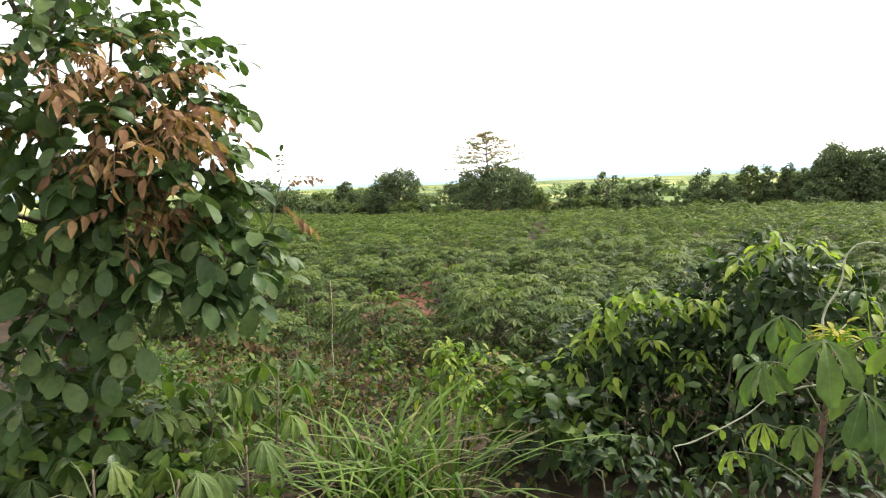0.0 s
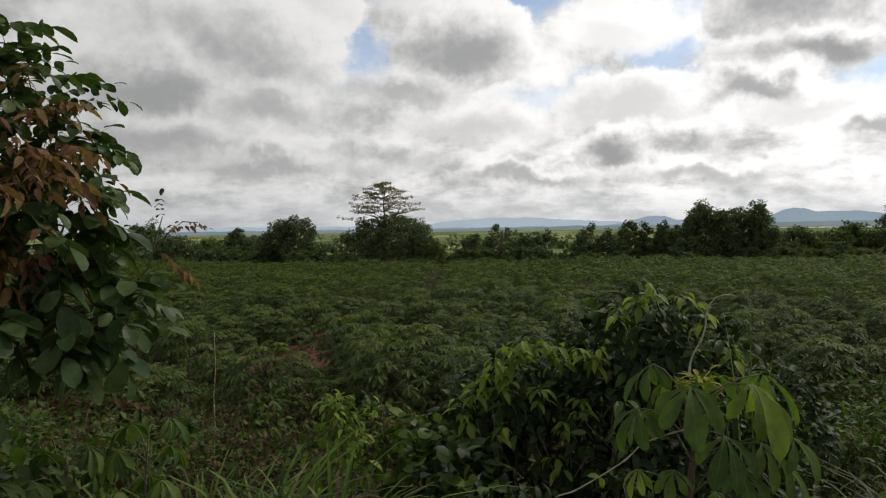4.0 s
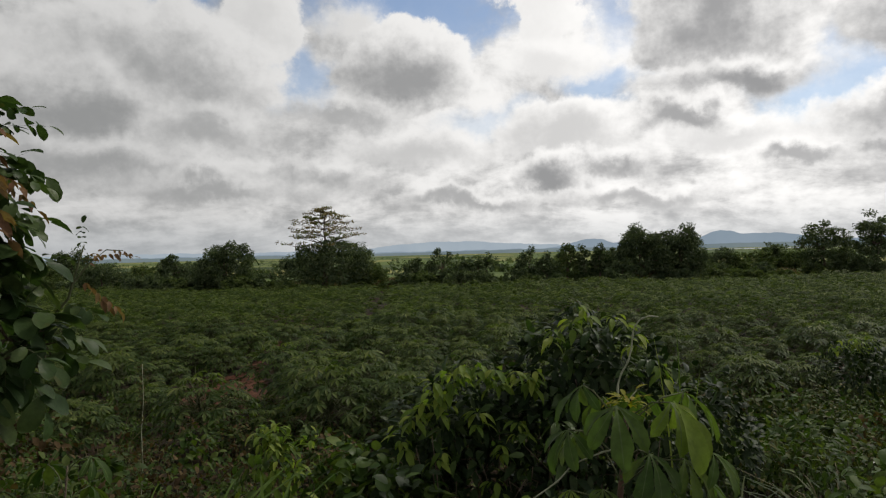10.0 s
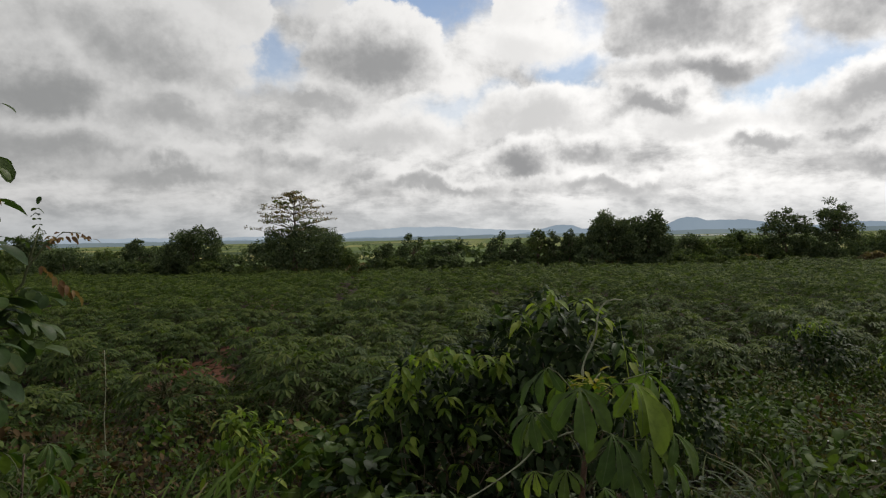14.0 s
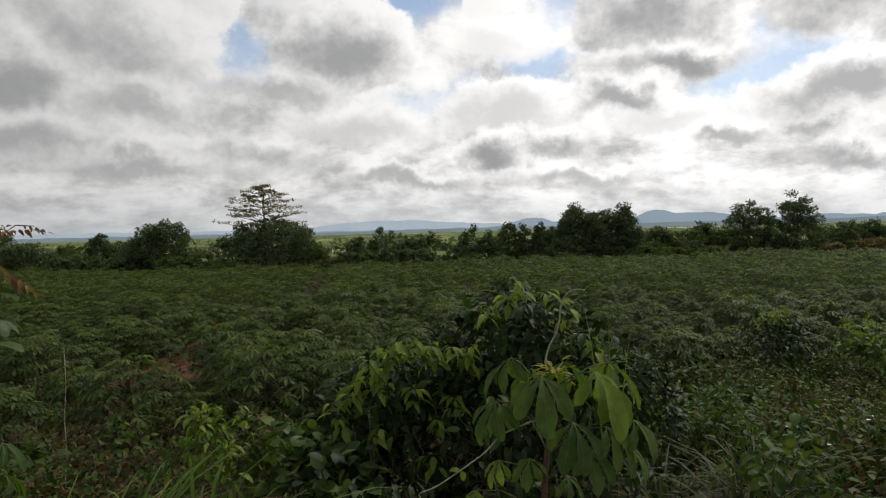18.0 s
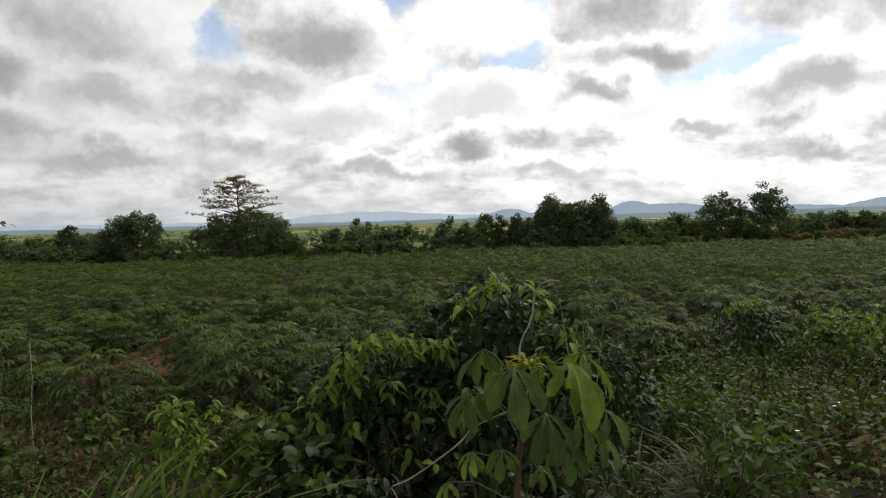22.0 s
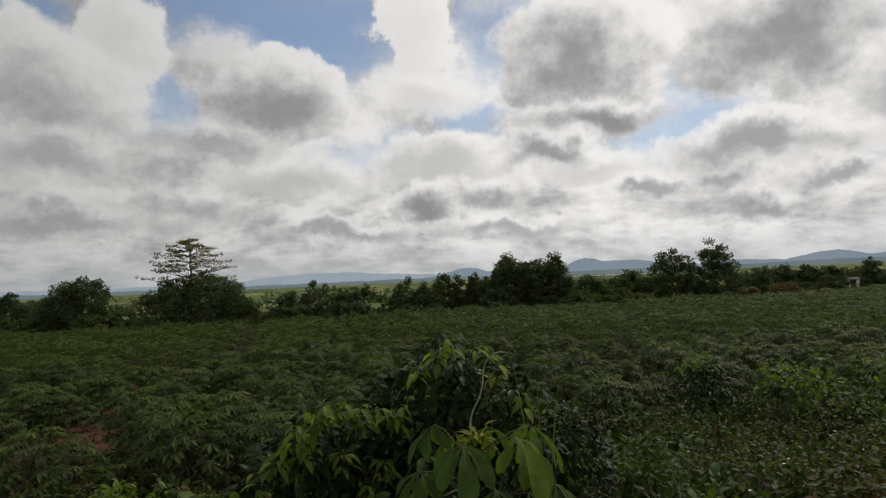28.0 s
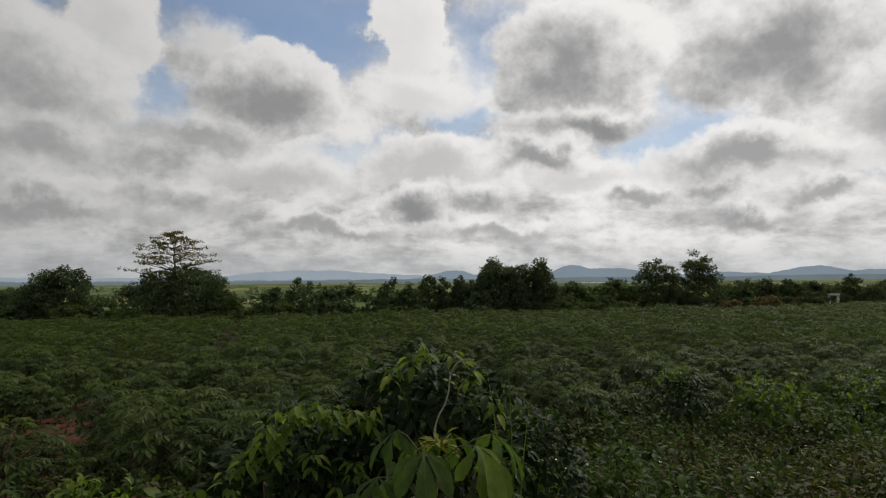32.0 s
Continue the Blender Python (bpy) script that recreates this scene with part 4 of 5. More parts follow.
    for x, y, z, r, n in ((-2.02, 2.20, 2.68, 0.17, 9), (-2.24, 1.95, 2.95, 0.16, 6), (-2.0, 2.29, 2.84, 0.12, 7), (-1.93, 2.28, 2.37, 0.08, 4), (-1.92, 2.42, 2.76, 0.10, 6), (-2.2, 2.08, 2.60, 0.14, 5), (-2.12, 2.14, 2.32, 0.07, 3), (-2.13, 2.1, 2.86, 0.15, 5), (-2.4, 1.9, 2.66, 0.12, 3),
                          (-1.95, 2.05, 2.78, 0.12, 6), (-1.87, 2.12, 2.66, 0.12, 7), (-1.99, 2.01, 2.62, 0.12, 6), (-1.93, 2.20, 2.92, 0.10, 5), (-1.90, 2.23, 2.38, 0.07, 3), (-1.99, 2.01, 2.33, 0.08, 4), (-1.94, 1.92, 2.86, 0.12, 5)):
        c = np.array((x, y, z))
        d = unit(rng.normal(size=(n, 3)) * (1, 1, 0.5))
        for k in range(n):
            leaves, stalks = compound([c + d[k] * r * 0.4], [d[k] + (0.3, -0.1, -0.3)], 4, 0.20, 0.072, LANCE)
            frond = part("young_frond", mesh_of("young_frond", leaves[0] - root, leaves[1], (RUST_LEAF,)), e, "rust-brown young feathered leaf")
            part("leaf_stalk", mesh_of("leaf_stalk", stalks[0] - root, stalks[1], (RED_BARK,)), frond)
    # sprays of small leaflets that stand out against the sky
    for p, to, n in (((-2.12, 2.26, 3.14), (0.16, 0.06, 0.06), 3), ((-2.1, 2.28, 3.05), (0.17, 0.06, 0.03), 3), ((-2.02, 2.44, 2.96), (0.18, 0.08, 0.06), 4), ((-2.0, 2.46, 2.82), (0.2, 0.1, 0.02), 4), ((-2.02, 2.43, 2.66), (0.16, 0.08, -0.02), 3), ((-2.14, 2.16, 3.28), (0.18, 0.05, 0.08), 3)):
        for _ in range(n):
            way = np.array(to) + rng.normal(0, 0.045, 3)
            leaves, stalks = compound([np.array(p) + rng.normal(0, 0.03, 3)], [way], 5, 0.24, 0.055, LEAFLET)
            spray = part("leaf_spray", mesh_of("leaf_spray", leaves[0] - root, leaves[1], (TREE_LEAF,)), e)
            part("leaf_stalk", mesh_of("leaf_stalk", stalks[0] - root, stalks[1], (RED_BARK,)), spray)
    # the long outer shoot, forked, with arching bronze fronds
    shoot = part("outer_shoot", mesh_of("outer_shoot", *merged(tube(np.array([(-2.0, 2.52, 1.98), (-1.86, 2.64, 2.10), (-1.76, 2.70, 2.24), (-1.735, 2.72, 2.36), (-1.70, 2.73, 2.48)]) - root, (0.008, 0.007, 0.006, 0.005, 0.002), 6),
                 tube(np.array([(-1.75, 2.71, 2.30), (-1.69, 2.75, 2.40), (-1.63, 2.78, 2.455), (-1.57, 2.81, 2.45)]) - root, (0.005, 0.004, 0.003, 0.002), 5)), (GREEN_STEM,), smooth=True), e, "thin green outer shoot")
    for p, to, size, mat in (((-1.72, 2.73, 2.46), (0.02, 0, 0.2), 0.03, TREE_LEAF), ((-1.73, 2.72, 2.40), (-0.2, 0, 0.12), 0.035, TREE_LEAF), ((-1.68, 2.75, 2.42), (0.15, 0.05, 0.06), 0.05, RUST_LEAF), ((-1.62, 2.78, 2.455), (0.2, 0.1, 0.0), 0.045, RUST_LEAF),
                             ((-1.70, 2.74, 2.38), (0.05, 0.1, 0.2), 0.045, RUST_LEAF), ((-1.72, 2.72, 2.33), (0.1, 0.05, -0.1), 0.05, RUST_LEAF), ((-1.68, 2.74, 2.28), (0.15, 0.05, -0.1), 0.05, RUST_LEAF), ((-1.78, 2.69, 2.22), (0.2, 0.0, -0.02), 0.07, TREE_LEAF), ((-1.84, 2.66, 2.14), (0.2, -0.1, 0.02), 0.08, TREE_LEAF)):
        leaves, stalks = compound([p], [to], 4, 0.13, size, LANCE if mat is RUST_LEAF else LEAFLET)
        part("frond", mesh_of("frond", leaves[0] - root, leaves[1], (mat,)), shoot)
    return tagged(e, "small roadside tree with feathered green leaves and rust-brown young growth", "tree")


roadside_tree()


def vein_strip(template):
    """A thin raised midrib along a leaf template."""
    mid = template[0][1::3]
    w = np.linspace(0.012, 0.003, len(mid))[:, None] * (1, 0, 0)
    up = np.array((0, 0, 0.006))
    v = np.concatenate([mid - w + up, mid + w + up])
    n = len(mid)
    f = [(k, k + n, k + n + 1) for k in range(n - 1)] + [(k, k + n + 1, k + 1) for k in range(n - 1)]
    return v, np.array(f)


LOBE_VEIN = vein_strip(LOBE)


def big_leaf(hub, way, lobes, size, spread, mat, parent, root, stalk_from):
    """One broad cassava leaf with hanging lobes on a long reddish stalk."""
    hub, way = np.array(hub, float), unit(way)
    side = unit(np.cross(way, (0, 0, 1)))
    pieces, veins = [], []
    for k in range(lobes):
        a = radians(-spread + 2 * spread * k / (lobes - 1)) + rng.normal(0, 0.06)
        d = unit(way * math.cos(a) + side * math.sin(a) + (0, 0, -0.46 - 0.25 * rng.random() + 0.2 * abs(math.sin(a))))
        length = 1.02 * size * (1 - 0.28 * abs(a) / radians(spread)) * rng.uniform(0.9, 1.08)
        up = unit(np.array((0, 0, 1.0)) + 0.6 * way + rng.normal(0, 0.12, 3))
        ragged = (LOBE[0] * (1, 1, 1) + rng.normal(0, 0.011, LOBE[0].shape) * (np.abs(LOBE[0][:, :1]) > 0.02), LOBE[1])
        pieces.append(laid(ragged, [hub], [d], [up], [length]))
        veins.append(laid(LOBE_VEIN, [hub], [d], [up], [length]))
    v, f = merged(*pieces)
    vv, vf = merged(*veins)
    which = np.concatenate([np.zeros(len(f), int), np.ones(len(vf), int)])
    v, f = merged((v, f), (vv, vf))
    leaf = part("leaf", mesh_of("leaf", v - root, f, (mat, PALE_VEIN), which, smooth=True), parent)
    part("leaf_stalk", mesh_of("leaf_stalk", *tube(wander(np.array(stalk_from) - root, hub - root, 4, 0.004, -0.03), (0.0032, 0.0028, 0.0025, 0.0022), 6), (GREEN_STEM,), smooth=True), leaf)
    return leaf


def tendril(name, points, root, radius, parent, label):
    p = np.array(points, float) - root
    s = np.linspace(0, len(p) - 1, 4 * len(p))
    smooth = np.stack([np.interp(s, np.arange(len(p)), p[:, k]) for k in range(3)], 1)
    smooth[1:-1] = (smooth[:-2] + 2 * smooth[1:-1] + smooth[2:]) / 4
    knots = radius * (1 + 0.45 * (np.arange(len(smooth)) % 9 == 4)) * np.linspace(1.0, 0.65, len(smooth))
    return part(name, mesh_of(name, *tube(smooth, knots, 7), (PALE_STEM,), smooth=True), parent, label)


def near_cassava():
    root = np.array((0.45, 1.98, gz(0.45, 1.98)))
    e = empty("tall_cassava", *root)
    top = np.array((0.50, 2.02, 1.88))
    part("stem", mesh_of("stem", *tube(np.array([(0.43, 1.96, root[2] - 0.15), (0.435, 1.95, 1.3), (0.45, 1.96, 1.6), top]) - root, (0.012, 0.011, 0.010, 0.007), 8), (RED_BARK,), smooth=True), e, "straight reddish-brown stem")
    for hub, way, n, size, spread, mat in (
            ((0.42, 1.84, 1.945), (-0.15, -1, 0), 5, 0.185, 88, CASSAVA_NEAR), ((0.575, 1.83, 1.955), (0.75, -0.6, 0), 5, 0.18, 85, CASSAVA_LIT),
            ((0.37, 2.08, 1.955), (-0.95, -0.1, 0), 5, 0.155, 88, CASSAVA_NEAR), ((0.67, 2.0, 1.945), (1, 0.05, 0), 5, 0.185, 88, CASSAVA_NEAR),
            ((0.70, 1.85, 1.80), (0.8, -0.55, 0), 4, 0.165, 60, CASSAVA_NEAR), ((0.50, 1.79, 1.82), (0.25, -1, 0), 5, 0.165, 82, CASSAVA_NEAR),
            ((0.29, 1.90, 1.86), (-0.8, -0.55, 0), 5, 0.14, 90, CASSAVA_NEAR), ((0.36, 2.1, 1.80), (-0.8, 0.3, 0), 5, 0.15, 90, CASSAVA_NEAR),
            ((0.40, 1.95, 1.66), (-0.35, -0.9, 0), 5, 0.10, 90, CASSAVA_NEAR), ((0.57, 1.90, 1.70), (0.45, -0.8, 0), 4, 0.15, 60, CASSAVA_NEAR),
            ((0.31, 2.00, 1.64), (-0.8, -0.5, 0), 5, 0.09, 90, LIME_LEAF), ((0.56, 2.14, 1.92), (0.4, 0.9, 0), 5, 0.16, 90, CASSAVA_NEAR),
            ((0.45, 2.15, 1.90), (-0.3, 0.9, 0), 5, 0.15, 90, CASSAVA_NEAR), ((0.70, 1.93, 1.70), (0.85, -0.4, 0), 4, 0.155, 55, CASSAVA_NEAR),
            ((0.62, 1.86, 1.78), (0.6, -0.7, 0), 4, 0.16, 55, CASSAVA_NEAR), ((0.53, 2.0, 1.58), (0.6, -0.4, 0), 5, 0.10, 90, CASSAVA_NEAR), ((0.24, 2.06, 1.52), (-0.9, -0.2, 0), 5, 0.09, 90, LIME_LEAF)):
        big_leaf(hub, way, n, size, spread, mat, e, root, np.array((0.46, 1.97, max(1.45, hub[2] - 0.12))))
    n = 40
    a = rng.uniform(0, 2 * math.pi, n)
    ways = np.stack([np.cos(a), np.sin(a), rng.uniform(-0.3, 1.3, n)], 1)
    leaf_parts("young_leaf", LANCE, "lance", YELLOW_LEAF, top + (0, 0, 0.02) + ways * 0.025 + rng.normal(0, 0.012, (n, 3)) - root, ways, (0, 0, 1), rng.uniform(0.028, 0.058, n), e, "yellow young leaf")
    lobe = laid(LOBE, [(0.575, 1.80, 1.965)], [unit((0.30, -0.75, -0.50))], [(0.2, -0.5, 1)], [0.215])
    part("leaf", mesh_of("leaf", lobe[0] - root, lobe[1], (LIME_LEAF,), smooth=True), e, "yellowing lime-green leaf lobe")
    tendril("tendril", [(0.52, 2.2, 1.83), (0.52, 2.24, 1.91), (0.535, 2.24, 1.96), (0.56, 2.24, 2.00), (0.575, 2.24, 2.05), (0.58, 2.25, 2.09), (0.59, 2.25, 2.125), (0.61, 2.25, 2.15), (0.64, 2.24, 2.162), (0.67, 2.24, 2.158)], root, 0.0036, e, "pale curling tendril with knotted joints")
    tendril("tendril", [(0.45, 1.97, 1.78), (0.40, 1.95, 1.775), (0.31, 1.95, 1.74), (0.26, 1.94, 1.69), (0.18, 1.93, 1.64), (0.10, 1.92, 1.595), (0.045, 1.915, 1.58), (0.055, 1.91, 1.565), (0.07, 1.90, 1.53)], root, 0.0026, e, "pale hooked tendril")
    a = laid(SMALL, [(0.18, 1.93, 1.64)] * 2 + [(0.58, 2.245, 2.08)] * 2, [(-1, -0.2, 0.3), (0.4, -0.2, -1), (-0.8, 0, 0.6), (0.7, 0, -0.2)], (0, -0.5, 1), [0.04, 0.04, 0.03, 0.025])
    for k in range(4):
        v = a[0].reshape(4, -1, 3)[k] - root
        part("bract", mesh_of("bract", v, SMALL[1], (LIME_LEAF,)), e)
    return tagged(e, "tall cassava with broad hanging leaves and a pale curling tendril", "cassava plant")


near_cassava()


def vine_bush():
    """A thicket buried under a dark climber whose shoots turn lime at the tips."""
    root = np.array((0.5, 4.45, gz(0.5, 4.45)))
    e = empty("vine_covered_bush", *root)
    masses = ((0.80, 4.55, 1.62, 0.42, 0.38), (0.62, 4.5, 1.45, 0.40, 0.40), (1.06, 4.45, 1.52, 0.32, 0.34), (0.25, 4.5, 1.28, 0.38, 0.36), (-0.05, 4.45, 1.26, 0.34, 0.34), (-0.28, 4.4, 1.10, 0.32, 0.34),
              (-0.42, 4.35, 0.88, 0.34, 0.36), (0.1, 4.4, 0.92, 0.48, 0.45), (0.55, 4.35, 1.0, 0.5, 0.5), (1.0, 4.35, 1.02, 0.46, 0.5), (1.3, 4.35, 1.2, 0.32, 0.42), (-0.1, 4.3, 0.55, 0.55, 0.4), (0.8, 4.3, 0.6, 0.6, 0.45))
    stems = []
    for x, y, z, r, h in masses:
        for _ in range(3):
            end = np.array((x, y, z)) + rng.normal(0, 0.4 * r, 3)
            stems.append(tube(wander((root[0] + rng.normal(0, 0.35), root[1] + rng.normal(0, 0.2), root[2] - 0.1), end, 6, 0.05) - root, np.linspace(0.012, 0.004, 6), 5))
    for _ in range(26):      # bare stalks that show under the leaves
        x = rng.uniform(-0.3, 1.2)
        stems.append(tube(wander((x, 4.1 + rng.normal(0, 0.1), root[2] - 0.1), (x + rng.normal(0, 0.25), 4.05, root[2] + rng.uniform(0.4, 0.8)), 5, 0.03) - root, np.linspace(0.007, 0.003, 5), 4))
    tagged(part("stem_tangle", mesh_of("stem_tangle", *merged(*stems), (BARK,), smooth=True), e, "tangle of thin brown stalks"), kind="stuff")
    for x, y, z, r, h in masses:
        n = int(300 * r / 0.4)
        d = unit(rng.normal(size=(n, 3)))
        shell = rng.uniform(0.55, 1.02, n) ** 0.7
        p = np.array((x, y, z)) + d * np.array((r, r * 0.9, h)) * shell[:, None]
        p = p[p[:, 2] > root[2] + 0.05]
        d = unit(p - (x, y, z))
        w = unit(d * 1.0 + rng.normal(0, 0.42, p.shape) + (0, -0.1, -0.3))
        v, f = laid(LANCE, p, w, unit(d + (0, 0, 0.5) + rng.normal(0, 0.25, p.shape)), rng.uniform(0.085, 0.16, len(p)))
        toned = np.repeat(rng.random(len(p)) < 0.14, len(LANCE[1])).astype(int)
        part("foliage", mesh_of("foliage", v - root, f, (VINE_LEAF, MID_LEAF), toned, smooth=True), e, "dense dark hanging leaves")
    shoots = ((-0.25, 4.1, 1.50, 0.06), (-0.15, 4.1, 1.61, 0.06), (-0.05, 4.1, 1.66, 0.06), (0.06, 4.1, 1.67, 0.06), (0.17, 4.1, 1.63, 0.06), (0.31, 4.1, 1.62, 0.05), (0.43, 4.15, 1.60, 0.05), (-0.34, 4.08, 1.38, 0.05), (0.77, 4.28, 2.0, 0.05), (0.70, 4.25, 1.93, 0.06), (0.98, 4.25, 1.94, 0.05), (0.58, 4.25, 1.86, 0.06), (1.10, 4.2, 1.82, 0.05), (-0.01, 4.18, 1.60, 0.09), (-0.12, 4.15, 1.54, 0.08), (0.12, 4.16, 1.58, 0.06),
              (0.28, 4.18, 1.58, 0.08), (-0.30, 4.12, 1.42, 0.07), (-0.38, 4.1, 1.33, 0.07), (-0.2, 4.1, 1.46, 0.07), (0.40, 4.12, 1.56, 0.05), (-0.18, 4.02, 1.12, 0.05), (0.20, 4.0, 1.18, 0.05), (0.14, 3.98, 0.95, 0.05), (0.05, 4.08, 1.35, 0.04), (-0.45, 4.05, 1.2, 0.05), (1.25, 4.15, 1.62, 0.05), (1.2, 4.1, 1.45, 0.04), (0.3, 4.02, 1.3, 0.04), (-0.52, 4.05, 0.95, 0.05))
    def whorl(c, n, size, mat, label):
        """Leaves that hang round the end of one shoot."""
        a = rng.uniform(0, 6.28) + np.arange(n) * 2 * math.pi / n + rng.normal(0, 0.6, n)
        w = unit(np.stack([np.cos(a), np.sin(a) - 0.25, rng.uniform(-0.65, 0.1, n)], 1))
        leaf_parts("young_leaf", LANCE, "lance", mat, np.array(c) + w * 0.02 + rng.normal(0, 0.01, (n, 3)) - root, w, unit(rng.normal(0, 0.2, (n, 3)) + (0, 0, 1)), size * rng.uniform(0.5, 1.25, n), e, label)

    for x, y, z, r in shoots:
        whorl((x, y, z), int(rng.integers(6, 9)), 0.105, LIME_LEAF, "lime-green young leaf")
        whorl((x + rng.normal(0, r), y - 0.02, z - 0.05), 5, 0.12, LIME_LEAF, "lime-green young leaf")
    for x, y, z, r, h in masses:
        d = unit((rng.normal(0, 0.8), -1.0, rng.uniform(-0.2, 0.9)))
        whorl(np.array((x, y, z)) + d * (r * 1.02, r * 0.95, h * 1.02), 6, 0.13, MID_LEAF, "mature glossy green leaf")
    return tagged(e, "bush smothered by a dark climbing vine with lime shoot tips", "bush")


vine_bush()


def leafy_bush(name, x, y, width, height, leaf, count, template, mats, label, category="bush", shoots=0, shoot_mat=None, droop=0.5):
    """A bush of separate leaves on a domed shell over thin stems."""
    root = np.array((x, y, gz(x, y)))
    e = empty(name, *root)
    d = unit(rng.normal(size=(count, 3)))
    d[:, 2] = np.abs(d[:, 2]) * 1.2 - 0.15
    ruffle = 1 + 0.22 * np.sin(d[:, 0] * 6 + 1) * np.sin(d[:, 1] * 5 + d[:, 2] * 4)
    p = d * np.array((width / 2, width / 2, height * 0.55)) * (rng.uniform(0.35, 1.0, count) ** 0.45 * ruffle)[:, None] + (0, 0, height * 0.42)
    p[:, 2] = np.maximum(p[:, 2], 0.04)
    w = unit(d * 0.7 + rng.normal(0, 0.45, p.shape) + (0, 0, -droop))
    v, f = laid(template, p, w, unit(d + (0, 0, 0.8) + rng.normal(0, 0.3, p.shape)), leaf * rng.uniform(0.6, 1.25, count))
    which = np.repeat(rng.integers(0, len(mats), count), len(template[1]))
    part("foliage", mesh_of("foliage", v, f, mats, which), e)
    for _ in range(4):
        part("stem", mesh_of("stem", *tube(wander((0, 0, -0.1), p[rng.integers(0, count)], 5, 0.03), np.linspace(0.008, 0.003, 5), 5), (GREEN_STEM,), smooth=True), e)
    for _ in range(shoots):
        c = np.array((rng.normal(0, width * 0.16), rng.normal(-width * 0.08, width * 0.12), height * rng.uniform(0.88, 1.0)))
        n = 9
        a = rng.uniform(0, 2 * math.pi, n)
        w = unit(np.stack([np.cos(a), np.sin(a), rng.uniform(-0.9, 0.3, n)], 1))
        leaf_parts("young_leaf", template, f"{name} leaf", shoot_mat, c + rng.normal(0, 0.03, (n, 3)), w, (0, 0, 1), leaf * rng.uniform(0.55, 0.95, n), e, "lime-green young leaf")
    return tagged(e, label, category)


leafy_bush("lime_topped_weed", -1.22, 3.95, 0.56, 0.78, 0.10, 200, LANCE, (WEED_LEAF, CASSAVA_NEAR, LIME_LEAF), "leafy weed with a bright lime-green top on the bank", "weed", 16, LIME_LEAF, 0.8)
leafy_bush("round_leaved_weed", -0.78, 4.05, 0.62, 0.72, 0.10, 190, ROUND, (WEED_LEAF, CASSAVA_NEAR), "low bush of rounded dull green leaves on the bank", "weed")
leafy_bush("round_leaved_weed", -0.42, 3.7, 0.6, 0.62, 0.10, 170, ROUND, (WEED_LEAF, VINE_LEAF), "low bush of rounded dull green leaves beside the vine", "weed")
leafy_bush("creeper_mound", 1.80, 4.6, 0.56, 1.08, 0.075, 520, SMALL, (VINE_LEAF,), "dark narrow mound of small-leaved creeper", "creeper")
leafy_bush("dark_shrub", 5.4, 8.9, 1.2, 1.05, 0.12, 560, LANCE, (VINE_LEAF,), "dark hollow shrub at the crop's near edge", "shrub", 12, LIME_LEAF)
leafy_bush("leafy_shrub", 6.6, 8.2, 1.4, 1.05, 0.11, 480, OVATE, (WEED_LEAF, LIME_LEAF), "yellow-green leafy shrub at the crop's near edge", "shrub")
leafy_bush("leafy_shrub", 7.6, 7.6, 1.6, 1.15, 0.11, 480, LANCE, (WEED_LEAF, WEED_LEAF, LIME_LEAF), "sprawling green shrub at the crop's near edge", "shrub")
leafy_bush("leafy_shrub", 8.8, 7.7, 1.9, 1.15, 0.12, 480, OVATE, (WEED_LEAF, CASSAVA_NEAR), "sprawling green shrub at the crop's near edge", "shrub")
leafy_bush("leafy_shrub", -4.6, 6.2, 1.1, 0.75, 0.10, 300, SMALL, (WEED_LEAF, DRY_LEAF), "scrubby weed with browning leaves on the bank", "shrub")


def tall_weed(x, y, height, label):
    root = np.array((x, y, gz(x, y)))
    e = empty("tall_weed", *root)
    top = np.array((0.06, 0.0, height))
    part("stem", mesh_of("stem", *tube(wander((0, 0, -0.1), top, 5, 0.015), np.linspace(0.01, 0.004, 5), 6), (GREEN_STEM,), smooth=True), e)
    for s in np.linspace(0.3, 1.0, 11):
        a = rng.uniform(0, 6.28)
        v, f = laid(OVATE, [top * s], [(math.cos(a), math.sin(a), 0.2 - 0.5 * (1 - s))], (0, 0, 1), [0.13 - 0.05 * s])
        part("leaf", mesh_of("leaf", v, f, (WEED_LEAF,)), e)
    return tagged(e, label, "weed")


tall_weed(6.1, 7.9, 1.35, "tall single-stemmed weed with broad leaves")
tall_weed(7.4, 9.4, 1.0, "tall single-stemmed weed with broad leaves")


def blades(n, height, spread, width, bend):
    """Arching grass blades from one tuft."""
    pieces = []
    for _ in range(n):
        a, h = rng.uniform(0, 2 * math.pi), height * rng.uniform(0.35, 1.15)
        d = np.array((math.cos(a), math.sin(a), 0))
        s = np.linspace(0, 1, 6)
        reach, arch = h * rng.uniform(0.15, 1.15) * bend, rng.uniform(0.5, 1.25)
        mid = np.outer(s ** 1.6 * reach, d) + np.outer(h * (s - 0.42 * arch * bend * s ** 3), (0, 0, 1)) + d * spread * rng.random()
        side = np.array((-d[1], d[0], 0)) * width / 2
        w = np.array((0.7, 1.0, 0.95, 0.75, 0.45, 0.0))[:, None]
        v = np.concatenate([mid - side * w, mid + side * w])
        f = [(k, k + 6, k + 7) for k in range(5)] + [(k, k + 7, k + 1) for k in range(5)]
        pieces.append((v, np.array(f)))
    return merged(*pieces)


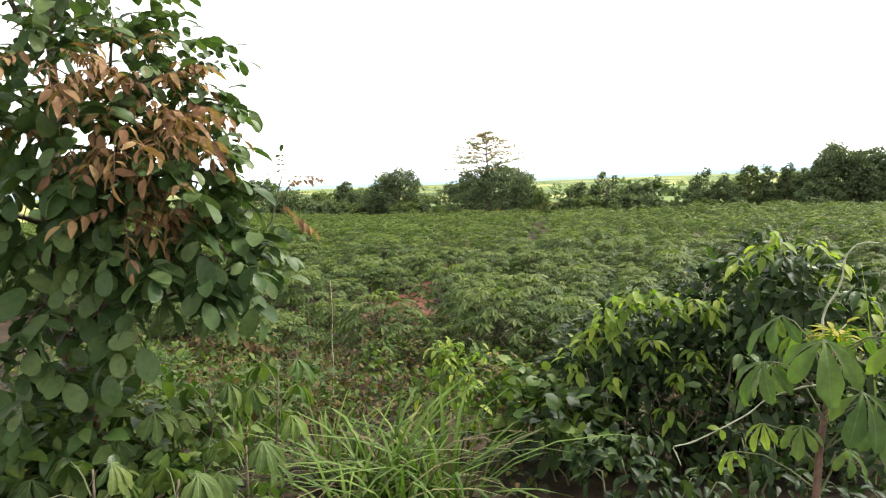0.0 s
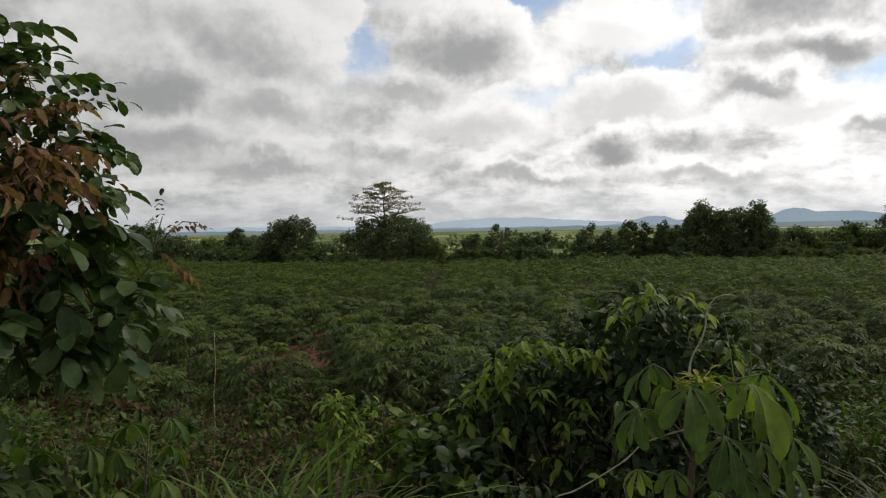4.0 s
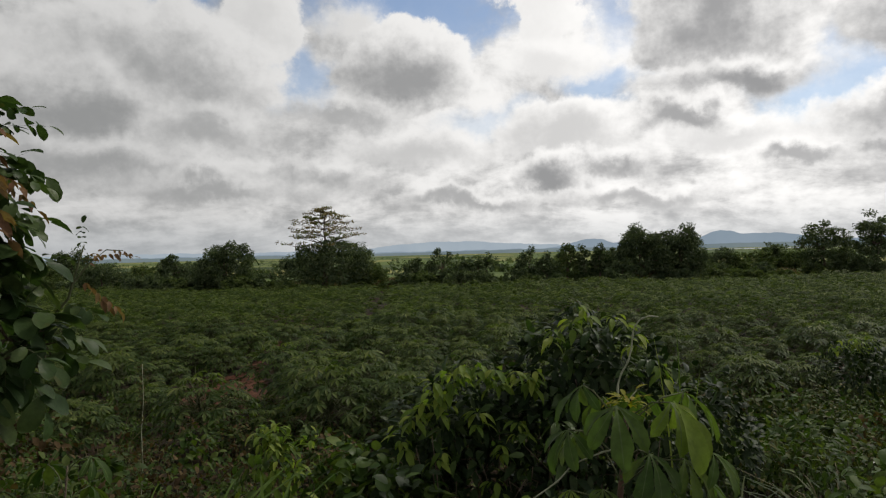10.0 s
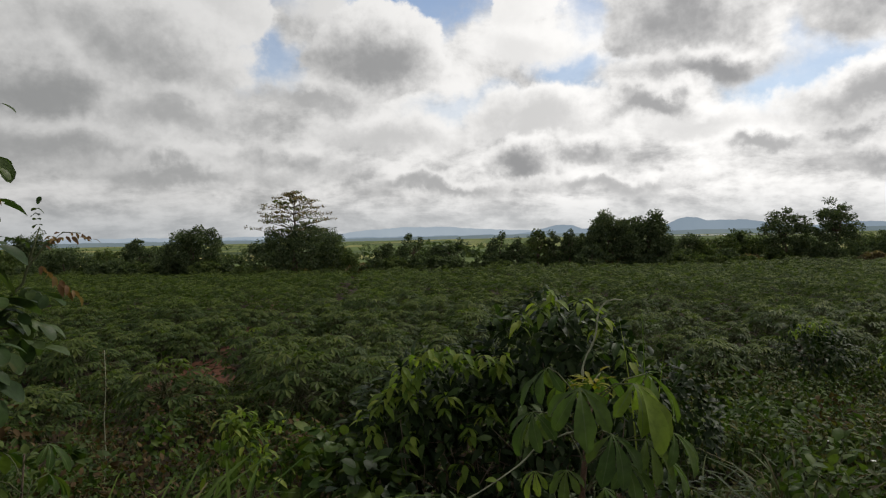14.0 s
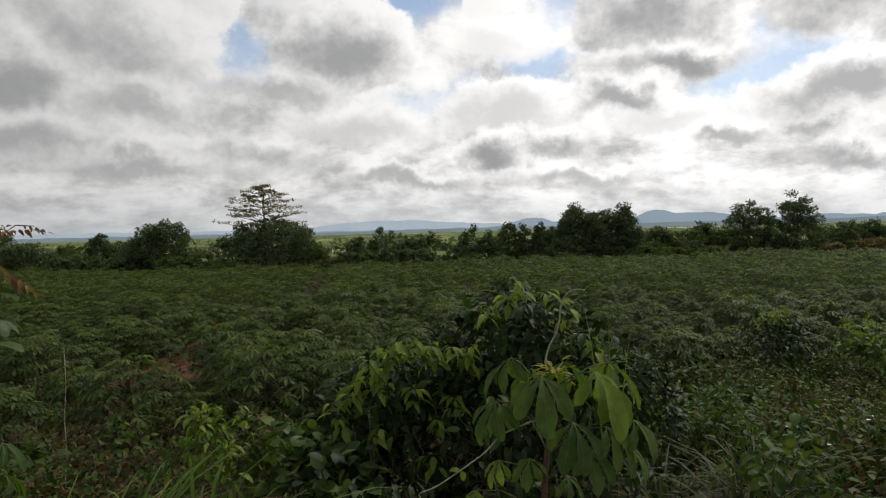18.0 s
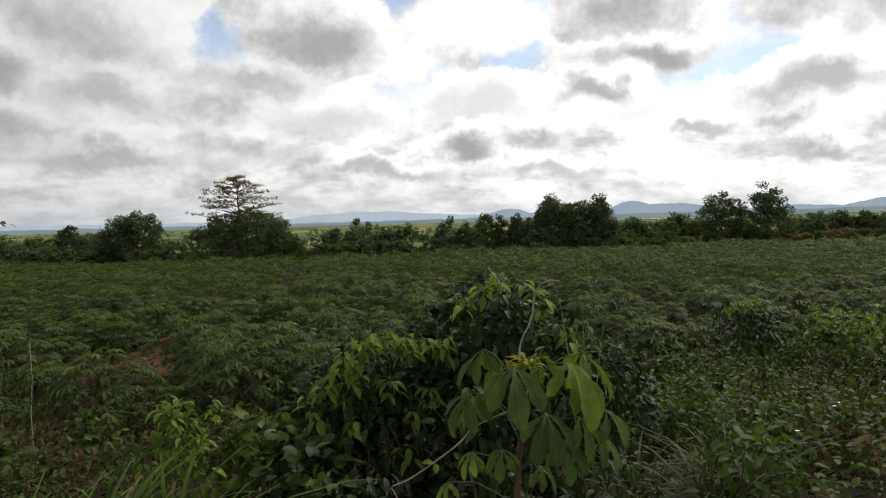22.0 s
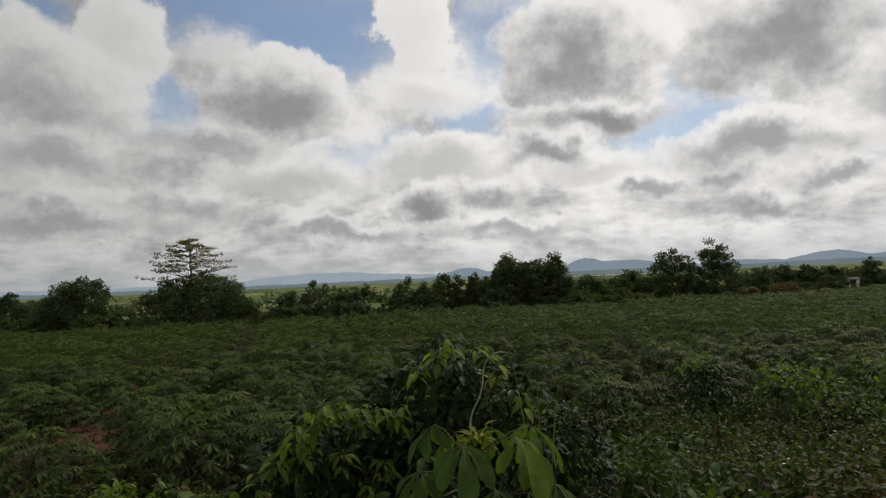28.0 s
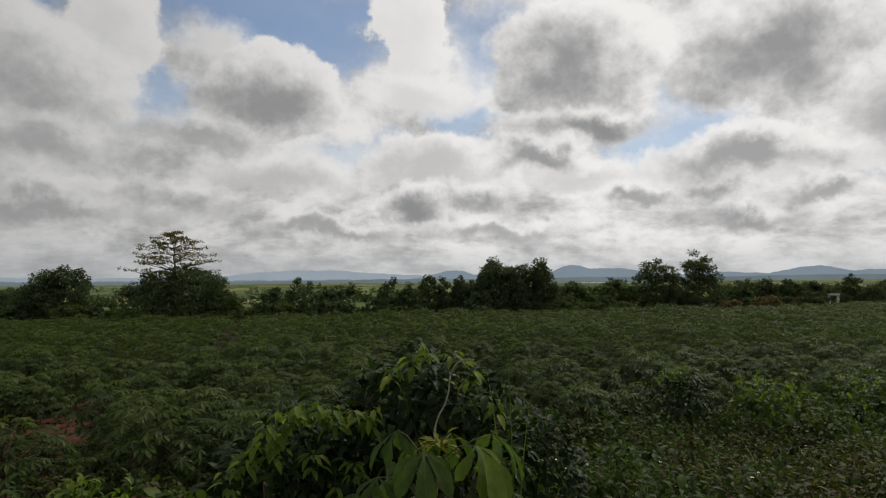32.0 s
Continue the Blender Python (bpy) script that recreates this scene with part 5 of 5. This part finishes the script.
def grass_tuft(x, y, n, height, mat, label, width=0.016, bend=1.0, dry=0.2, spread=0.16):
    e = empty("grass_tuft", x, y, gz(x, y) - 0.03)
    part("blade_tuft", mesh_of("blade_tuft", *blades(n, height, spread, width, bend), (mat,)), e)
    if dry:
        part("dry_tuft", mesh_of("dry_tuft", *blades(int(n * dry), height * 0.9, spread * 1.2, width * 0.8, bend * 1.2), (STRAW,)), e, "straw-coloured dead blades")
    return tagged(e, label, "grass", "grass tufts on the bank")


TUFTS = [grass_tuft(-1.15, 3.05, 40, 0.70, GRASS, "bright green tuft of arching grass", width=0.02, bend=1.25), grass_tuft(-1.48, 3.0, 38, 0.62, GRASS, "bright green tuft of arching grass", width=0.02, bend=1.3),
         grass_tuft(-1.75, 3.1, 50, 0.55, GRASS, "green tuft of arching grass with dry blades", dry=0.6), grass_tuft(1.75, 3.2, 42, 0.62, GRASS_DULL, "dull green tuft of long arching grass", dry=0.35, width=0.016, bend=1.35)]
for k, x, y, s in ((0, -1.0, 3.0, 1.15), (1, -1.1, 2.6, 1.0), (0, -1.32, 2.9, 1.1), (2, -2.35, 3.2, 1.0), (3, 3.5, 5.2, 1.1), (2, -2.7, 4.2, 1.0), (1, -1.3, 2.45, 0.9),
                   (2, 4.4, 5.6, 1.1), (3, 2.05, 3.55, 1.0), (2, -3.6, 5.0, 1.0), (3, 1.5, 3.6, 0.9), (3, 6.2, 7.3, 1.2), (3, 7.6, 7.4, 1.2)):
    copy_thing(TUFTS[k], pose(x, y, gz(x, y) - 0.03, 0, 0, rng.uniform(0, 360)) @ Matrix.Scale(s, 4))

# taller tufts that stand clear of the creepers
for k, x, y, s, turn in ((3, 2.1, 3.5, 1.0, 95), (1, 2.7, 3.9, 0.75, 160), (0, 3.3, 4.3, 0.7, 120)):
    copy_thing(TUFTS[k], pose(x, y, gz(x, y) - 0.03, 0, 0, turn) @ Matrix.Scale(s, 4))


def tall_blades():
    e = empty("tall_grass", 1.34, 4.0, gz(1.34, 4.0))
    for (dx, dz, lean) in ((0.0, 1.46, -0.03), (-0.06, 1.34, -0.12), (0.03, 1.15, 0.1)):
        s = np.linspace(0, 1, 7)
        mid = np.stack([dx + lean * s ** 2, 0 * s, dz * s], 1)
        w = np.array((0.8, 1, 1, 0.9, 0.75, 0.5, 0.0))[:, None] * (0.006, 0, 0)
        v = np.concatenate([mid - w, mid + w + (0, 0.004, 0)])
        f = [(k, k + 7, k + 8) for k in range(6)] + [(k, k + 8, k + 1) for k in range(6)]
        part("blade", mesh_of("blade", v, f, (LIME_LEAF,)), e)
    tagged(e, "few tall upright grass blades beside the vine bush", "grass")


tall_blades()


def dry_stalks(x, y, n, height):
    e = empty("dry_stalks", x, y, gz(x, y))
    for _ in range(n):
        a, b = rng.normal(0, 0.16, 2), rng.normal(0, 0.22, 2)
        part("stalk", mesh_of("stalk", *tube(wander((a[0], a[1], -0.08), (a[0] + b[0], a[1] + b[1], height * rng.uniform(0.55, 1.1)), 5, 0.02), np.linspace(0.004, 0.0015, 5), 4), (STRAW,)), e)
    d = rng.normal(0, 0.2, (70, 3)) + (0, 0, height * 0.4)
    d[:, 2] = np.abs(d[:, 2])
    part("withered_foliage", mesh_of("withered_foliage", *laid(SMALL, d, unit(rng.normal(size=d.shape) + (0, 0, -0.6)), unit(rng.normal(size=d.shape)), rng.uniform(0.03, 0.07, len(d))), (DRY_LEAF,)), e, "withered brown leaves")
    return tagged(e, "withered brown weed stalks on the bank", "weed", "dry weeds on the bank")


dry_stalks(-2.35, 2.6, 12, 0.7)
DRY = [dry_stalks(-2.35, 4.6, 9, 0.6), dry_stalks(-1.9, 5.3, 8, 0.5)]
for k, x, y, s in ((0, -2.9, 5.1, 1.0), (1, -3.2, 5.8, 1.1), (0, -1.5, 5.0, 0.9), (1, -2.1, 3.6, 0.8), (0, -3.8, 6.3, 1.0), (1, -2.6, 6.3, 1.0), (0, -3.3, 3.9, 0.9), (1, 2.9, 5.3, 0.9), (0, 3.8, 4.9, 0.9), (1, 4.6, 6.5, 1.0), (0, -0.9, 5.4, 0.8), (1, 3.3, 4.2, 0.8)):
    copy_thing(DRY[k], pose(x, y, gz(x, y), 0, 0, rng.uniform(0, 360)) @ Matrix.Scale(s, 4))


def tall_dry_stalk():
    x, y = -2.62, 4.9
    e = empty("seed_stalk", x, y, gz(x, y))
    part("stalk", mesh_of("stalk", *tube(wander((0, 0, -0.1), (0.03, 0, 1.25), 6, 0.01), np.linspace(0.006, 0.002, 6), 5), (PALE_STEM,)), e)
    p = np.stack([rng.normal(0.02, 0.015, 40), rng.normal(0, 0.015, 40), rng.uniform(0.8, 1.25, 40)], 1)
    part("seed_head", mesh_of("seed_head", *laid(SMALL, p, unit(rng.normal(size=p.shape) + (0, 0, 1)), (0, 1, 0), 0.03), (STRAW,)), e, "thin straw-coloured seed head")
    tagged(e, "single tall thin dry seed stalk", "weed")


tall_dry_stalk()


def sapling(x, y, height, n, size, mat, label, template_spread=80):
    """A young cassava on the bank: a thin stem with fingered leaves."""
    root = np.array((x, y, gz(x, y)))
    e = empty("young_cassava", *root)
    part("stem", mesh_of("stem", *tube(wander((0, 0, -0.1), (0.03, 0.02, height), 5, 0.012), np.linspace(0.008, 0.004, 5), 6), (BARK,), smooth=True), e)
    for k in range(n):
        a = k * 2.4 + rng.uniform(-0.3, 0.3)
        z = height * (1 - 0.6 * k / n)
        hub = np.array((math.cos(a) * 0.13, math.sin(a) * 0.13, z + 0.04))
        big_leaf(hub, (math.cos(a), math.sin(a), 0), 6, size, template_spread, mat, e, np.zeros(3), (0.02, 0.01, z - 0.06))
    return tagged(e, label, "cassava plant", "young cassavas on the bank")


sapling(-1.62, 2.1, 0.50, 7, 0.16, CASSAVA, "young cassava with broad fingered leaves on the bank")
sapling(-2.05, 2.45, 0.6, 8, 0.15, CASSAVA, "young cassava with drooping fingered leaves on the bank")
sapling(-1.79, 2.65, 0.70, 8, 0.15, WEED_LEAF, "pale green young cassava with hanging leaves")
sapling(-2.2, 2.2, 0.55, 7, 0.15, CASSAVA, "young cassava in the shade of the tree")
sapling(-2.05, 1.75, 0.5, 7, 0.14, CASSAVA, "young cassava in the shade of the tree")

sapling(-2.45, 1.95, 0.42, 8, 0.16, CASSAVA, "young cassava at the foot of the tree")
sapling(-2.75, 2.15, 0.55, 8, 0.16, CASSAVA, "young cassava at the foot of the tree")
sapling(-1.75, 1.85, 0.45, 7, 0.16, CASSAVA, "young cassava with broad leaves at the verge")
leafy_bush("shade_weed", -2.2, 2.45, 0.6, 0.62, 0.10, 200, OVATE, (CASSAVA, WEED_LEAF), "leafy weed at the foot of the tree", "weed")
leafy_bush("shade_weed", -2.55, 1.9, 0.5, 0.4, 0.10, 180, OVATE, (CASSAVA, VINE_LEAF), "leafy weed in the shade of the tree", "weed")
leafy_bush("shade_weed", -2.9, 2.5, 0.7, 0.7, 0.10, 220, OVATE, (CASSAVA, VINE_LEAF), "leafy weed behind the tree's foot", "weed")
leafy_bush("shade_weed", -2.38, 2.12, 0.6, 0.78, 0.12, 170, OVATE, (CASSAVA, MID_LEAF), "tall leafy weed before the tree's foot", "weed")
leafy_bush("shade_weed", -2.62, 2.02, 0.6, 0.66, 0.12, 150, OVATE, (MID_LEAF, WEED_LEAF), "tall leafy weed before the tree's foot", "weed")
leafy_bush("shade_weed", -1.95, 2.05, 0.5, 0.45, 0.10, 160, OVATE, (CASSAVA, WEED_LEAF), "leafy weed at the verge", "weed")

# hollow before the vine: its shade is painted as weeds of near-black leaves
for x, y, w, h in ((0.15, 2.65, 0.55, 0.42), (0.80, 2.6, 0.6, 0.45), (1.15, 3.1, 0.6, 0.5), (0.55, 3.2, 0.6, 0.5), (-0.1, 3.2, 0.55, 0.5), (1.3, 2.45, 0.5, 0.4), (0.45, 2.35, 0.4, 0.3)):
    leafy_bush("shade_weed", x, y, w, h, 0.085, 130, LANCE, (VINE_LEAF,), "leafy weed before the vine, darkened for the hollow's shade", "weed")

# mixed weeds between, some dull, some pale, some browning
WEEDS = [leafy_bush("bank_weed", -2.9, 3.2, 0.5, 0.5, 0.075, 120, SMALL, (WEED_LEAF,), "low leafy green weed on the bank", "weed"),
         leafy_bush("bank_weed", -3.2, 4.4, 0.55, 0.45, 0.085, 110, OVATE, (WEED_LEAF, CASSAVA), "low broad-leaved weed on the bank", "weed"),
         leafy_bush("bank_weed", -3.6, 3.4, 0.5, 0.42, 0.06, 150, SMALL, (WEED_LEAF, DRY_LEAF), "low weed with browning leaves", "weed"),
         leafy_bush("bank_weed", 2.6, 5.0, 0.6, 0.45, 0.07, 150, LANCE, (CASSAVA, WEED_LEAF), "low narrow-leaved weed on the bank", "weed"),
         leafy_bush("bank_weed", 3.4, 3.3, 0.65, 0.38, 0.045, 300, SMALL, (CREEPER_LEAF, DRY_LEAF, CASSAVA), "creeping weed with brown and green leaves", "weed"),
         leafy_bush("bank_creeper", 4.2, 4.4, 0.75, 0.42, 0.048, 340, SMALL, (CREEPER_LEAF, CREEPER_LEAF, WEED_LEAF), "sprawling yellow-green creeper on the bank", "creeper")]
for w in WEEDS:
    tagged(w, group="weeds on the bank")
BROWNED = leafy_bush("browned_creeper", 3.75, 4.0, 0.8, 0.42, 0.045, 330, SMALL, (DRY_LEAF, CREEPER_LEAF, CREEPER_LEAF), "creeper browned and yellowed by drought", "creeper")
tagged(BROWNED, group="weeds on the bank")
for x, y, s in ((4.4, 4.3, 1.1), (4.2, 3.7, 1.0), (3.3, 3.5, 0.9), (4.9, 4.8, 1.1), (5.3, 5.4, 1.2), (4.6, 5.1, 1.0), (3.7, 3.1, 0.9), (5.9, 5.2, 1.2)):
    copy_thing(BROWNED, pose(x, y, gz(x, y), 0, 0, rng.uniform(0, 360)) @ Matrix.Scale(s, 4))
spots_taken = 0
while spots_taken < 210:
    x, y = rng.uniform(-7.5, 10.5), rng.uniform(1.7, 9.2)
    if abs(math.degrees(math.atan2(x, y))) > 52 or math.hypot(x - 0.45, y - 1.98) < 0.35 or math.hypot(x, y) < 1.7 or (abs(x - 0.5) < 1.15 and abs(y - 3.4) < 1.4):
        continue
    if abs(x + 1.05) < 0.62 and 2.1 < y < 3.5 or (abs(x + 1.9) < 0.4 and 3.3 < y < 4.3):
        continue
    if abs(x + 3.85) < 0.8 and y > 8.8:
        continue
    s = rng.uniform(0.7, 1.25) * (1.0 if y > 2.6 else 0.75) * (1.2 if x > 2.2 else 1.0)
    copy_thing(WEEDS[rng.integers(0, 5) if x < 2.2 else (3, 4, 5, 5, 2)[rng.integers(0, 5)]], pose(x, y, gz(x, y), 0, 0, rng.uniform(0, 360)) @ Matrix.Scale(s, 4))
    spots_taken += 1


extra = 0
while extra < 46:
    x, y = rng.uniform(1.6, 8.5), rng.uniform(4.9, 8.8)
    if x > 1.15 * y:
        continue
    copy_thing(WEEDS[(3, 1, 5, 0)[extra % 4]], pose(x, y, gz(x, y), 0, 0, rng.uniform(0, 360)) @ Matrix.Scale(rng.uniform(0.9, 1.4), 4))
    extra += 1


def carpet(name, n, x0, x1, y0, y1, size, template, mats, label, high=0.16, odds=None, skip=None):
    """Countless small leaves close over the ground."""
    x, y = rng.uniform(x0, x1, n), rng.uniform(y0, y1, n)
    ok = np.abs(np.degrees(np.arctan2(x, y))) < 53
    ok &= np.hypot((x + 4.15 + 0.17 * (y - 10.6)) / 0.5, (y - 10.6) / 1.5) > rng.uniform(0.1, 1.1, n)
    if skip is not None:
        ok &= ~skip(x, y)
    x, y = x[ok], y[ok]
    p = np.stack([x, y, ground_z(x, y) + high * rng.uniform(0.05, 1, len(x)) * (0.6 + 0.5 * np.sin(x * 2.3) * np.sin(y * 2.9))], 1)
    w = unit(np.stack([rng.normal(size=len(x)), rng.normal(size=len(x)), rng.uniform(-0.6, 0.5, len(x))], 1))
    v, f = laid(template, p, w, unit(rng.normal(0, 0.45, p.shape) + (0, 0, 1)), size * rng.uniform(0.6, 1.3, len(x)))
    which = np.repeat(rng.choice(len(mats), len(x), p=odds), len(template[1]))
    return tagged(new(name, mesh_of(name, v, f, mats, which)), label, "undergrowth", kind="stuff")


# a quarter dark vine leaves, to colour in shaded gaps among creepers and litter
carpet("creeper_carpet", 30000, -8, 11, 1.3, 9.5, 0.062, SMALL, (CREEPER_LEAF, CASSAVA, DRY_LEAF, VINE_LEAF), "mat of creeping weeds and dry litter over the bank", 0.2, (0.40, 0.26, 0.10, 0.24),
       lambda x, y: (np.abs(x - 0.5) < 1.1) & (y > 2.2) & (y < 4.6) & (rng.random(len(x)) < 0.8))
carpet("verge_weeds", 14000, 0.8, 10, 4.4, 9.8, 0.06, SMALL, (CREEPER_LEAF, CASSAVA, WEED_LEAF), "thick low weeds between the bank and the crop", 0.36, (0.4, 0.35, 0.25))
# mostly near-black leaves, a painted shade between the rows
carpet("field_weeds", 30000, -20, 24, 8.5, 24, 0.09, simple_leaf(0.5), (VINE_LEAF, WEED_LEAF, DRY_LEAF), "low weeds and litter, darkened as shade between the cassava plants", 0.22, (0.6, 0.25, 0.15))


def white_flowers():
    for _ in range(26):
        x = rng.uniform(2.4, 6.5)
        y = rng.uniform(2.9, 6.5)
        e = empty("white_flower", x, y, gz(x, y))
        h = rng.uniform(0.32, 0.5)
        part("stem", mesh_of("stem", *tube([(0, 0, -0.05), (0.01, 0, h * 0.5), (0, 0, h)], (0.003, 0.003, 0.002), 4), (GREEN_STEM,)), e)
        a = np.arange(5) * 2 * math.pi / 5
        v, f = laid(SMALL, np.tile((0, 0, h), (5, 1)), np.stack([np.cos(a), np.sin(a), 0.35 + 0 * a], 1), (0, 0, 1), 0.017)
        part("blossom", mesh_of("blossom", v, f, (FLOWER,)), e)
        tagged(e, "tiny white flower on a thin stem among creepers", "flower", "white flowers on the bank")


white_flowers()
